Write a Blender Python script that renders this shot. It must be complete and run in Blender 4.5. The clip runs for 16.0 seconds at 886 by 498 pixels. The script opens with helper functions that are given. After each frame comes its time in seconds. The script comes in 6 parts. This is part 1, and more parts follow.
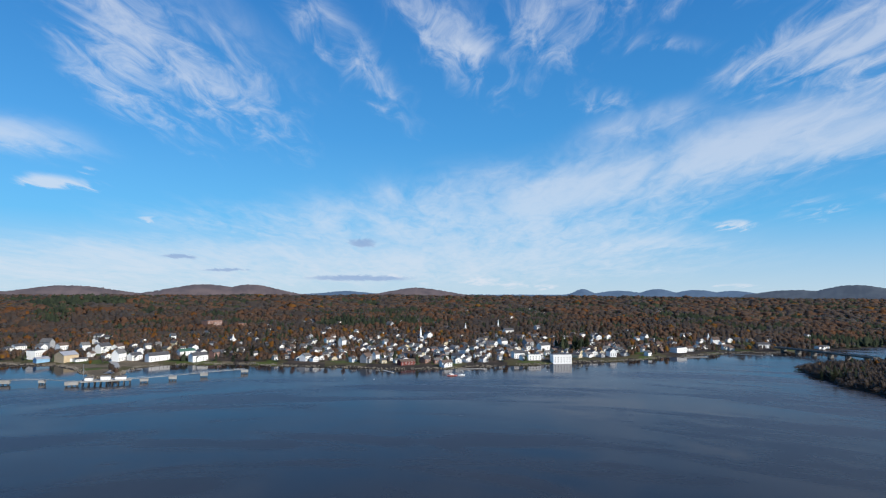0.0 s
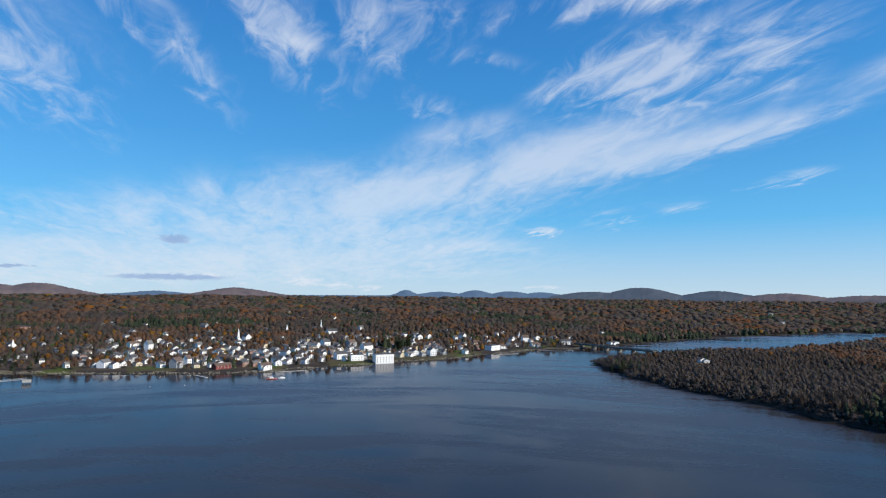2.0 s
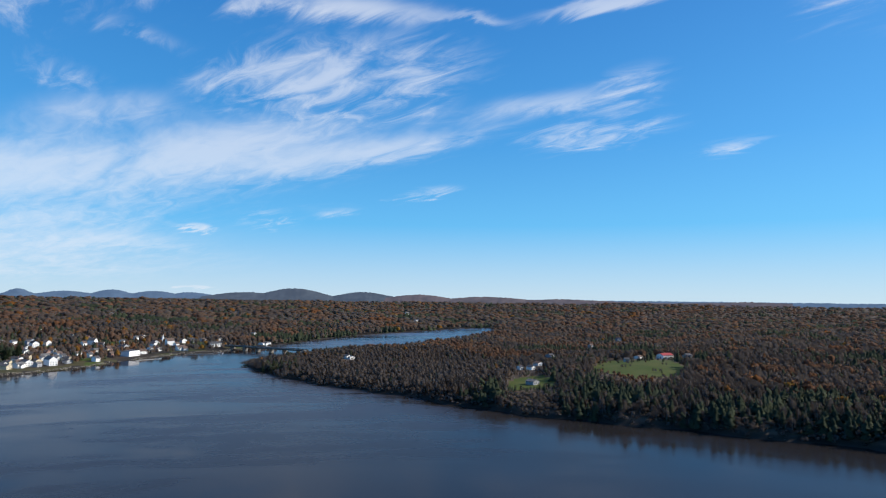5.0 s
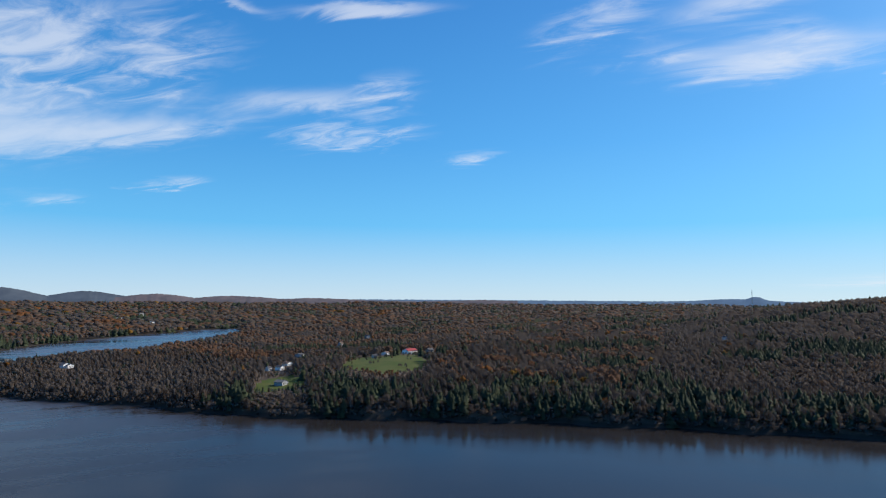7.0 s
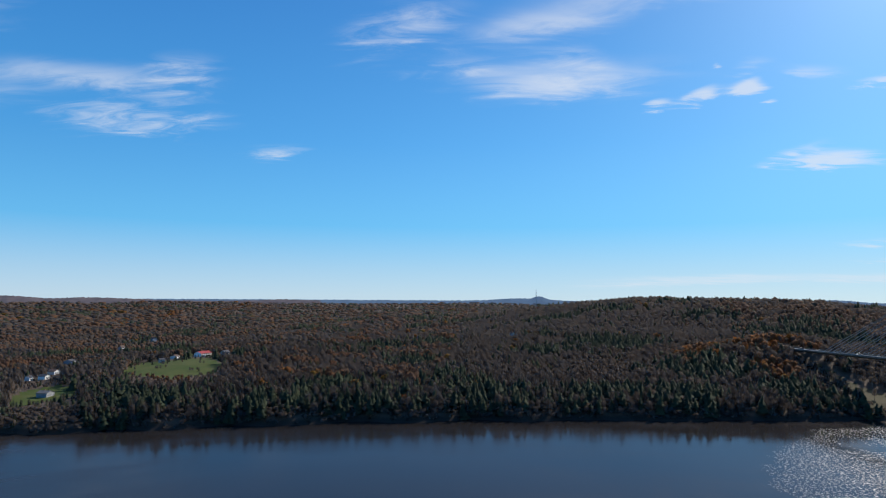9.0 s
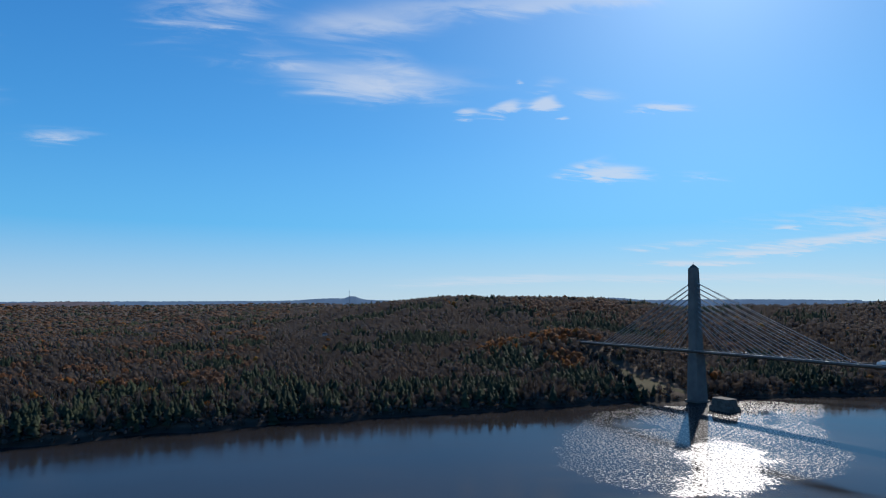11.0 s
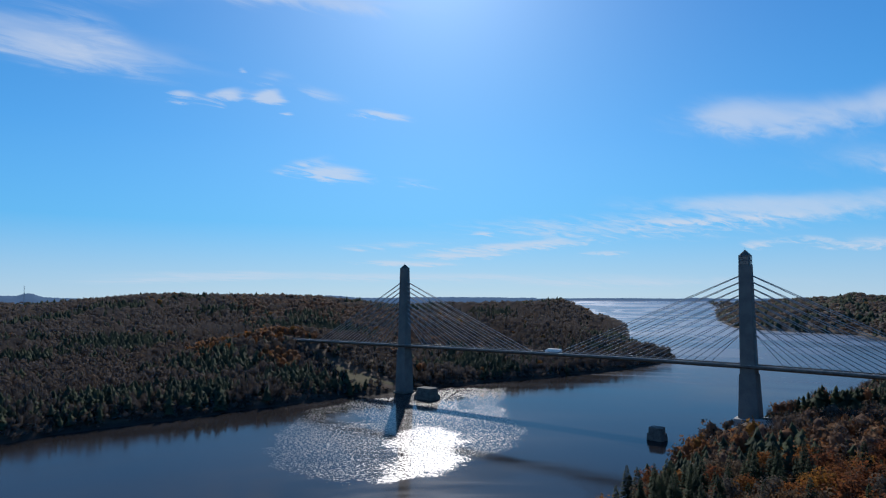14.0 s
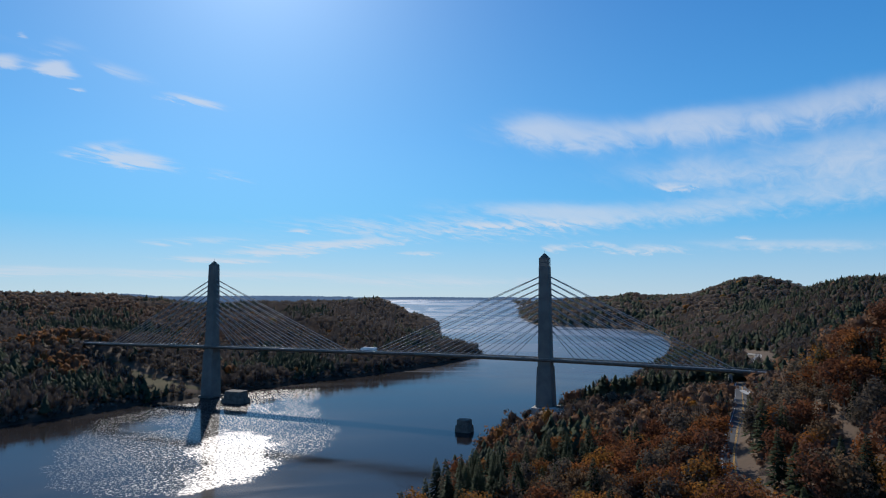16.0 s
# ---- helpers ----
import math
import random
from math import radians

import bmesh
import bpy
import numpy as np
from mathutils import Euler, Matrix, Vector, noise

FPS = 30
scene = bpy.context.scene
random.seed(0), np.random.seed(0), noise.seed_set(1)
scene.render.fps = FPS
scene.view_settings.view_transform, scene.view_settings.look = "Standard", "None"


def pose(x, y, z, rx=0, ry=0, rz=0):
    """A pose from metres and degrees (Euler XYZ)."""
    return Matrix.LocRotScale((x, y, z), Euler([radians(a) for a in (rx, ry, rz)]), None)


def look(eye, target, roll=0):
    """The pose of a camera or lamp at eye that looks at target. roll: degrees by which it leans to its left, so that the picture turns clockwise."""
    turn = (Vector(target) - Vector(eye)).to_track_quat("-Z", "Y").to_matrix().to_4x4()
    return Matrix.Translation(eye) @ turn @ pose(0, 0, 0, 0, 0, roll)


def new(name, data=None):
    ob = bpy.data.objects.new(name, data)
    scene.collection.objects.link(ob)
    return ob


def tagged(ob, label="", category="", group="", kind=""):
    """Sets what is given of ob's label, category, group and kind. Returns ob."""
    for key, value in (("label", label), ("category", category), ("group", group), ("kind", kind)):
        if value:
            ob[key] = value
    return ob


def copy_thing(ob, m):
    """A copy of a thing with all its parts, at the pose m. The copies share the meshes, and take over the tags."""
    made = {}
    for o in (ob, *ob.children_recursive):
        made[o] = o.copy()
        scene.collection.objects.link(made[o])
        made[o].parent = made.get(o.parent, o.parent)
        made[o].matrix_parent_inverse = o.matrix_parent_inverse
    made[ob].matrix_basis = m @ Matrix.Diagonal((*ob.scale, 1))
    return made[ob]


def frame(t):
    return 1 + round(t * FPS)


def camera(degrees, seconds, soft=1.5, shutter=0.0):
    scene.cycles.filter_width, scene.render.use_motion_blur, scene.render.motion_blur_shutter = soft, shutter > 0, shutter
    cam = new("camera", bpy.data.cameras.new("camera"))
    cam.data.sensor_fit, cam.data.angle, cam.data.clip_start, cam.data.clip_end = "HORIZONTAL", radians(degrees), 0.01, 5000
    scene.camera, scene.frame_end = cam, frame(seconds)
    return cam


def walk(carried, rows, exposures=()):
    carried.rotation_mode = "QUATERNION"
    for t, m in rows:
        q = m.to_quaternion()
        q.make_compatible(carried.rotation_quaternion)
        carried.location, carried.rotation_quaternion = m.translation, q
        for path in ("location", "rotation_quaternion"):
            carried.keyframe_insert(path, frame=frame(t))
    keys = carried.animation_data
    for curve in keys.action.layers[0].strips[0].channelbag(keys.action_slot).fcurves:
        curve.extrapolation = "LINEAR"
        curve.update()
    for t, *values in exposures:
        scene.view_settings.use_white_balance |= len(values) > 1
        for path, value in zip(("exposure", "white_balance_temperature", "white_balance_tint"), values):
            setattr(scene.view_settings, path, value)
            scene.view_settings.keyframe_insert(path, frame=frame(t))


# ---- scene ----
cam = camera(69.86, 16.0, soft=1.15)
EYE = (0.0, 0.0, 106.0)
# seconds, tilt, roll, heading
TURNS = (
    (0.0, 93.90, -0.10, 0.00),
    (0.5, 93.93, -0.17, -3.40),
    (1.0, 93.94, -0.22, -7.54),
    (1.5, 93.97, -0.31, -11.66),
    (2.0, 94.01, -0.34, -15.74),
    (2.5, 94.05, -0.42, -19.95),
    (3.0, 94.12, -0.41, -24.35),
    (3.5, 94.16, -0.47, -29.15),
    (4.0, 94.20, -0.47, -34.45),
    (6.5, 94.42, -0.55, -63.43),
    (7.0, 94.38, -0.36, -68.27),
    (7.5, 94.38, -0.36, -72.65),
    (8.0, 94.42, -0.45, -77.01),
    (8.5, 94.41, -0.43, -81.46),
    (9.0, 94.43, -0.37, -85.85),
    (11.5, 94.41, 0.13, -106.64),
    (12.0, 94.37, 0.12, -110.76),
    (12.5, 94.34, 0.19, -114.93),
    (13.0, 94.29, 0.15, -119.08),
    (13.5, 94.24, 0.08, -123.30),
    (14.0, 94.22, 0.04, -127.55),
    (14.5, 94.18, -0.00, -131.75),
    (15.0, 94.17, -0.05, -135.89),
    (15.5, 94.14, -0.08, -140.01),
    (16.0, 94.12, -0.10, -143.95),
)
walk(cam, [(t, pose(*EYE, a, b, c)) for t, a, b, c in TURNS],
     exposures=((0.0, 0.0, 6600, 10), (3.5, 0.1, 6600, 10), (7.0, 0.14, 6700, 10), (9.0, 0.03, 6650, 10), (11.5, -0.17, 6250, 10), (13.0, -0.22, 6080, 10), (14.5, -0.2, 6180, 10), (16.0, -0.17, 6450, 10)))

# ---------------------------------------------------------------- light
SUN_AZ, SUN_EL = 127.0, 32.0
scene.view_settings.exposure = 0.0


def calc(nt, op, a, b=None, c=None):
    """One math node; numbers or sockets."""
    n = nt.nodes.new("ShaderNodeMath")
    n.operation = op
    for i, v in enumerate((a, b, c)):
        if v is None:
            continue
        if isinstance(v, (int, float)):
            n.inputs[i].default_value = v
        else:
            nt.links.new(v, n.inputs[i])
    return n.outputs[0]


def remap(nt, v, a, b, c=0.0, d=1.0, smooth=True):
    n = nt.nodes.new("ShaderNodeMapRange")
    n.interpolation_type = "SMOOTHSTEP" if smooth else "LINEAR"
    nt.links.new(v, n.inputs[0])
    for i, x in enumerate((a, b, c, d)):
        n.inputs[i + 1].default_value = x
    return n.outputs[0]


def blend(nt, f, a, b, kind="MIX"):
    n = nt.nodes.new("ShaderNodeMix")
    n.data_type, n.blend_type = "RGBA", kind
    for i, v in ((0, f), (6, a), (7, b)):
        if isinstance(v, (int, float)):
            n.inputs[i].default_value = v
        elif isinstance(v, tuple):
            n.inputs[i].default_value = (*v, 1)[:4]
        else:
            nt.links.new(v, n.inputs[i])
    return n.outputs[2]


def grain(nt, vec, scale, detail=3.0, rough=0.55, dist=0.0):
    n = nt.nodes.new("ShaderNodeTexNoise")
    n.inputs["Scale"].default_value = scale
    n.inputs["Detail"].default_value = detail
    n.inputs["Roughness"].default_value = rough
    n.inputs["Distortion"].default_value = dist
    if vec is not None:
        nt.links.new(vec, n.inputs["Vector"])
    return n.outputs["Fac"]


# clouds: heading, height over the horizon, half length, half depth (degrees), slope, thickness
CLOUD_SHEETS_NORTH = (
    (-34.6, 11.6, 2.75, 1.02, 2, 0.60),
    (-32.5, 11.9, 4.51, 1.53, -10, 0.55),
    (-27.5, 2.1, 18.77, 2.18, 1, 0.85),
    (-18.4, 21.6, 8.36, 2.64, -33, 0.45),
    (-14.3, 6.3, 10.71, 1.55, -3, 0.50),
    (-1.7, 2.7, 22.98, 2.05, 0, 0.85),
    (2.9, 21.2, 2.62, 1.05, -14, 0.80),
    (5.9, 6.5, 14.54, 2.56, 1, 0.70),
    (10.9, 5.9, 7.17, 1.80, -1, 0.65),
    (11.0, 9.4, 17.89, 3.07, 6, 0.72),
    (18.1, 4.3, 5.17, 0.65, -3, 0.70),
    (18.3, 14.8, 4.65, 1.38, 11, 0.60),
)
CLOUD_SHEETS_EAST = (
    (27.1, 12.6, 12.24, 2.32, 16, 1.00),
    (33.6, 11.4, 3.20, 0.95, 10, 0.70),
    (36.3, 7.5, 1.98, 0.45, 5, 0.75),
    (37.6, 24.8, 6.89, 1.00, 0, 1.00),
    (40.1, 12.9, 11.00, 1.22, 13, 0.95),
    (48.5, 24.3, 3.17, 0.48, -7, 0.85),
    (55.5, 17.1, 7.87, 0.99, 5, 0.70),
    (61.2, 24.8, 6.03, 0.63, 5, 0.95),
    (95.4, 23.7, 7.82, 1.29, 5, 0.75),
    (97.2, 19.1, 8.48, 1.42, -2, 1.00),
    (105.7, 1.5, 7.48, 0.30, 3, 0.80),
    (110.6, 25.2, 12.73, 0.80, -1, 0.80),
)
CLOUD_SHEETS_SOUTH = (
    (120.6, 1.7, 18.09, 0.37, 0, 0.80),
    (144.8, 1.1, 11.30, 0.51, 0, 0.65),
    (152.9, 7.4, 7.83, 0.79, -4, 0.90),
    (153.0, 14.6, 4.54, 1.31, -7, 1.00),
    (159.8, 7.0, 7.96, 0.77, 1, 0.85),
    (163.7, 14.2, 9.19, 1.26, 3, 1.00),
    (171.0, 10.1, 10.09, 1.31, -2, 0.75),
    (172.0, 4.0, 7.59, 0.45, -2, 0.80),
    (172.9, 7.7, 11.60, 1.20, 2, 0.75),
    (175.1, 14.5, 9.40, 1.25, 5, 0.85),
    (176.8, 10.8, 7.00, 1.72, 4, 0.80),
)
CLOUD_SHEETS = CLOUD_SHEETS_NORTH + CLOUD_SHEETS_EAST + CLOUD_SHEETS_SOUTH
CLOUD_WISPS_NORTH = (
    (-29.0, 21.7, 5.12, 1.45, -21, 0.65),
    (-26.7, 16.1, 5.42, 1.51, -30, 0.65),
    (-22.5, 18.9, 9.03, 2.33, -29, 0.75),
    (-16.9, 15.3, 4.12, 0.65, -36, 0.50),
    (-9.6, 21.4, 7.40, 1.54, -40, 0.80),
    (0.8, 22.6, 6.06, 1.75, -41, 0.95),
    (8.1, 23.8, 3.76, 1.62, -53, 0.95),
    (13.2, 23.7, 3.09, 2.14, 33, 0.60),
    (14.5, 16.7, 3.29, 0.95, -9, 0.50),
    (19.8, 20.8, 3.13, 0.59, -7, 0.45),
)
CLOUD_WISPS_EAST = (
    (26.7, 17.7, 3.49, 1.36, 10, 0.45),
    (27.1, 24.9, 11.64, 1.01, 5, 0.65),
    (30.8, 6.5, 2.12, 0.78, 8, 0.60),
    (32.4, 18.2, 4.47, 2.11, 12, 0.90),
    (34.5, 19.1, 5.21, 1.50, -1, 0.85),
    (42.1, 19.7, 6.00, 2.22, 10, 1.00),
    (44.2, 9.3, 2.47, 0.38, 9, 0.55),
    (44.5, 9.4, 2.41, 0.38, 8, 0.70),
    (59.4, 14.6, 5.60, 0.97, 4, 0.95),
    (62.6, 18.3, 3.18, 1.02, 12, 0.75),
)
CLOUD_WISPS_SOUTH = (
    (71.0, 12.6, 2.58, 0.39, 9, 0.70),
    (81.9, 23.6, 5.16, 1.25, 14, 0.80),
    (88.0, 20.6, 6.15, 0.63, 6, 0.45),
    (97.7, 20.2, 3.10, 1.09, -7, 0.80),
    (111.7, 18.7, 1.71, 0.54, 11, 0.55),
    (115.3, 11.6, 2.27, 0.34, 15, 0.70),
    (115.9, 17.8, 2.69, 0.39, -7, 0.60),
    (122.7, 4.5, 3.99, 0.27, 4, 0.70),
    (124.9, 10.2, 2.06, 0.27, -9, 0.65),
    (143.7, 6.0, 12.48, 0.74, 0, 0.85),
)
CLOUD_WISPS = CLOUD_WISPS_NORTH + CLOUD_WISPS_EAST + CLOUD_WISPS_SOUTH
CLOUD_PUFFS_NORTH = (
    (-31.6, 8.4, 2.51, 0.63, -1, 1.00),
    (-29.9, 9.6, 0.78, 0.29, 6, 0.70),
    (-24.5, 6.0, 0.71, 0.26, 3, 0.70),
    (-4.0, 1.4, 0.91, 0.28, 0, 0.80),
    (3.4, 1.0, 1.25, 0.46, 0, 1.00),
    (6.1, 0.7, 1.35, 0.34, 0, 1.00),
    (9.4, 0.5, 1.11, 0.28, 0, 0.90),
    (25.0, 5.6, 1.61, 0.41, -2, 1.10),
    (25.1, 0.6, 1.22, 0.21, 0, 0.80),
    (104.6, 16.5, 1.37, 0.49, 3, 1.00),
)
CLOUD_PUFFS_EAST = (
    (108.2, 17.0, 1.68, 0.62, 13, 0.95),
    (108.6, 19.1, 0.59, 0.19, 0, 0.70),
    (108.7, 16.6, 0.72, 0.44, 11, 0.90),
    (112.1, 17.3, 0.85, 0.41, 12, 0.90),
    (112.2, 17.1, 1.51, 0.52, -3, 1.00),
    (113.4, 15.8, 0.70, 0.28, 9, 0.75),
    (117.8, 10.9, 3.48, 0.82, -6, 1.00),
    (122.2, 16.1, 2.49, 0.46, -6, 0.95),
    (124.1, 2.9, 5.06, 0.27, -1, 0.95),
    (129.2, 3.6, 4.82, 0.28, 1, 0.95),
)
CLOUD_PUFFS_SOUTH = (
    (131.1, 5.6, 1.37, 0.22, 1, 0.80),
    (134.6, 4.5, 6.68, 0.45, 3, 1.00),
    (141.9, 3.7, 2.00, 0.23, 0, 0.90),
    (149.9, 6.2, 7.36, 0.45, 1, 0.85),
    (154.4, 4.1, 1.00, 0.39, -1, 0.80),
    (156.8, 4.5, 1.91, 0.33, -1, 0.80),
    (161.6, 3.9, 3.64, 0.49, -1, 0.85),
    (164.5, 9.2, 2.03, 0.43, -3, 0.80),
    (169.6, 4.7, 0.65, 0.21, -2, 0.70),
)
CLOUD_PUFFS = CLOUD_PUFFS_NORTH + CLOUD_PUFFS_EAST + CLOUD_PUFFS_SOUTH


SUN_WAY = (math.sin(radians(SUN_AZ)) * math.cos(radians(SUN_EL)), math.cos(radians(SUN_AZ)) * math.cos(radians(SUN_EL)), math.sin(radians(SUN_EL)))


def cloud_patch_group():
    """A soft elliptic patch of the sky, in degrees of heading and height."""
    g = bpy.data.node_groups.new("cloud_patch", "ShaderNodeTree")
    for name in ("az", "el", "az0", "el0", "long", "deep", "cos", "sin", "thick"):
        g.interface.new_socket(name, in_out="INPUT", socket_type="NodeSocketFloat")
    g.interface.new_socket("mask", in_out="OUTPUT", socket_type="NodeSocketFloat")
    a = g.nodes.new("NodeGroupInput").outputs
    b = g.nodes.new("NodeGroupOutput")
    dx = calc(g, "SUBTRACT", a["az"], a["az0"])
    dy = calc(g, "SUBTRACT", a["el"], a["el0"])
    u = calc(g, "MULTIPLY_ADD", dx, a["cos"], calc(g, "MULTIPLY", dy, a["sin"]))
    v = calc(g, "SUBTRACT", calc(g, "MULTIPLY", dy, a["cos"]), calc(g, "MULTIPLY", dx, a["sin"]))
    u = calc(g, "DIVIDE", u, a["long"])
    v = calc(g, "DIVIDE", v, a["deep"])
    q = calc(g, "MULTIPLY_ADD", u, u, calc(g, "MULTIPLY", v, v))
    m = calc(g, "MULTIPLY", calc(g, "EXPONENT", calc(g, "MULTIPLY", q, -0.9)), a["thick"])
    g.links.new(m, b.inputs[0])
    return g


def make_sky():
    w = bpy.data.worlds.new("sky")
    scene.world = w
    w.use_nodes = True
    nt = w.node_tree
    nt.nodes.clear()
    sky = nt.nodes.new("ShaderNodeTexSky")
    sky.sky_type, sky.sun_disc = "NISHITA", False
    sky.sun_elevation, sky.sun_rotation = radians(SUN_EL), radians(SUN_AZ)
    sky.altitude, sky.air_density, sky.dust_density, sky.ozone_density = 100, 1.0, 0.35, 4.0
    tc = nt.nodes.new("ShaderNodeTexCoord")
    sep = nt.nodes.new("ShaderNodeSeparateXYZ")
    nt.links.new(tc.outputs["Generated"], sep.inputs[0])
    x, y, z = sep.outputs
    az = calc(nt, "MULTIPLY", calc(nt, "ARCTAN2", x, y), 57.29578)
    el = calc(nt, "MULTIPLY", calc(nt, "ARCSINE", z), 57.29578)
    # a layer of thin cloud, drawn out along the wind
    up = calc(nt, "ADD", calc(nt, "MAXIMUM", z, 0.0), 0.11)
    com = nt.nodes.new("ShaderNodeCombineXYZ")
    px, py = calc(nt, "DIVIDE", x, up), calc(nt, "DIVIDE", y, up)
    nt.links.new(px, com.inputs[0])
    nt.links.new(calc(nt, "MULTIPLY", py, 0.38), com.inputs[1])
    fine = grain(nt, com.outputs[0], 9.5, 9.0, 0.62, 0.8)
    wide = grain(nt, com.outputs[0], 2.2, 4.0, 0.55, 0.8)
    # ragged edges
    az = calc(nt, "MULTIPLY_ADD", calc(nt, "SUBTRACT", wide, 0.5), 5.0, az)
    el = calc(nt, "MULTIPLY_ADD", calc(nt, "SUBTRACT", fine, 0.5), calc(nt, "MULTIPLY_ADD", z, 5.0, 0.5), el)
    g = cloud_patch_group()

    def cover(rows):
        rest = None
        for a0, e0, lo, de, turn, thick in rows:
            if rows is CLOUD_WISPS:
                lo, de, thick = lo * 1.1, de * 1.5, thick * 0.86
            n = nt.nodes.new("ShaderNodeGroup")
            n.node_tree = g
            nt.links.new(az, n.inputs["az"])
            nt.links.new(el, n.inputs["el"])
            for k, v in (("az0", a0), ("el0", e0), ("long", lo), ("deep", de), ("cos", math.cos(radians(turn))),
                         ("sin", math.sin(radians(turn))), ("thick", thick)):
                n.inputs[k].default_value = v
            gap = calc(nt, "SUBTRACT", 1.0, calc(nt, "MINIMUM", n.outputs[0], 0.97))
            rest = gap if rest is None else calc(nt, "MULTIPLY", rest, gap)
        return calc(nt, "SUBTRACT", 1.0, rest)

    def density(mask, tex, gain, low, high, most):
        """Cloud that frays where the mask thins."""
        fray = calc(nt, "MULTIPLY", calc(nt, "SUBTRACT", tex, 0.5), calc(nt, "MULTIPLY", calc(nt, "MINIMUM", calc(nt, "MULTIPLY", mask, 2.2), 1.0), gain))
        return remap(nt, calc(nt, "ADD", mask, fray), low, high, 0.0, most)

    fibre = remap(nt, calc(nt, "ADD", calc(nt, "MULTIPLY", fine, 0.75), calc(nt, "MULTIPLY", wide, 0.25)), 0.33, 0.67, 0, 1, False)
    soft = remap(nt, calc(nt, "ADD", calc(nt, "MULTIPLY", fine, 0.4), calc(nt, "MULTIPLY", wide, 0.6)), 0.33, 0.67, 0, 1, False)
    gaps = None
    for rows, tex, gain, low, high, most in ((CLOUD_SHEETS, soft, 0.8, 0.06, 1.2, 0.62), (CLOUD_WISPS, fibre, 1.25, 0.12, 1.35, 0.60), (CLOUD_PUFFS, fibre, 0.9, 0.22, 1.05, 0.70)):
        gap = calc(nt, "SUBTRACT", 1.0, density(cover(rows), tex, gain, low, high, most))
        gaps = gap if gaps is None else calc(nt, "MULTIPLY", gaps, gap)
    alpha = calc(nt, "SUBTRACT", 1.0, gaps)
    # clear blue overhead, paler towards the horizon
    clear = ramp(nt, remap(nt, calc(nt, "MULTIPLY", calc(nt, "ARCSINE", z), 57.29578), 0.0, 40.0, 0, 1, False), SKY_STEPS)
    air = nt.nodes.new("ShaderNodeVectorMath")
    air.operation = "SCALE"
    air.inputs["Scale"].default_value = 0.1
    nt.links.new(sky.outputs[0], air.inputs[0])
    air = blend(nt, 1.0, air.outputs[0], (0.62, 1.0, 1.16), "MULTIPLY")
    base = blend(nt, remap(nt, calc(nt, "MULTIPLY", calc(nt, "ARCSINE", z), 57.29578), 0.0, 14.0, 0.86, 0.48), air, clear)
    # the bright ring of scattered light round the sun
    vs = nt.nodes.new("ShaderNodeVectorMath")
    vs.operation = "DOT_PRODUCT"
    nt.links.new(tc.outputs["Generated"], vs.inputs[0])
    vs.inputs[1].default_value = SUN_WAY
    off = calc(nt, "MULTIPLY", calc(nt, "ARCCOSINE", vs.outputs["Value"]), 57.29578)
    ring = calc(nt, "MULTIPLY", calc(nt, "EXPONENT", calc(nt, "DIVIDE", off, -8.0)), 0.5)
    base = blend(nt, ring, base, (1.0, 0.96, 0.92), "ADD")
    col = blend(nt, alpha, base, CLOUD_WHITE)
    # a few small shaded cloudlets low over the hills
    shade = None
    for a0, e0, lo, de in CLOUDLETS:
        n = nt.nodes.new("ShaderNodeGroup")
        n.node_tree = g
        nt.links.new(az, n.inputs["az"])
        nt.links.new(el, n.inputs["el"])
        for k, v in (("az0", a0), ("el0", e0), ("long", lo), ("deep", de), ("cos", 1.0), ("sin", 0.0), ("thick", 0.8)):
            n.inputs[k].default_value = v
        shade = n.outputs[0] if shade is None else calc(nt, "MAXIMUM", shade, n.outputs[0])
    col = blend(nt, remap(nt, shade, 0.25, 0.7, 0, 0.75), col, (0.27, 0.40, 0.66))
    bg = nt.nodes.new("ShaderNodeBackground")
    bg.inputs["Strength"].default_value = 1.0
    nt.links.new(col, bg.inputs["Color"])
    out = nt.nodes.new("ShaderNodeOutputWorld")
    nt.links.new(bg.outputs[0], out.inputs[0])


def ramp(nt, v, stops):
    n = nt.nodes.new("ShaderNodeValToRGB")
    e = n.color_ramp.elements
    while len(e) < len(stops):
        e.new(0.5)
    for s, (p, c) in zip(e, stops):
        s.position, s.color = p, (*c, 1)
    nt.links.new(v, n.inputs[0])
    return n.outputs[0]


SKY_STEPS = ((0.0, (0.53, 0.70, 0.86)), (0.06, (0.38, 0.62, 0.88)), (0.16, (0.11, 0.49, 0.93)), (0.34, (0.030, 0.37, 0.92)), (0.62, (0.010, 0.25, 0.78)), (1.0, (0.008, 0.15, 0.55)))
CLOUDLETS = ((-7.3, 4.39, 1.26, 0.43), (-22.8, 2.94, 1.43, 0.21), (-19.3, 1.89, 2.19, 0.17), (-7.2, 1.25, 5.31, 0.29))
CLOUD_WHITE = (0.72, 0.78, 0.88)
make_sky()
sun_data = bpy.data.lights.new("sun", "SUN")
sun_data.energy, sun_data.angle, sun_data.color = 5.0, radians(0.53), (1.0, 0.93, 0.83)
sun = new("sun", sun_data)
sun_way = Vector(SUN_WAY)
sun.matrix_world = look(sun_way * 300 + Vector((0, 0, 300)), (0, 0, 300))


# ---------------------------------------------------------------- materials
def material(name, rough=0.8, metal=0.0, spec=0.3):
    m = bpy.data.materials.new(name)
    m.use_nodes = True
    b = m.node_tree.nodes["Principled BSDF"]
    b.inputs["Roughness"].default_value = rough
    b.inputs["Metallic"].default_value = metal
    b.inputs["Specular IOR Level"].default_value = spec
    return m, m.node_tree, b


def place(nt):
    """World-size coordinates."""
    return nt.nodes.new("ShaderNodeNewGeometry").outputs["Position"]


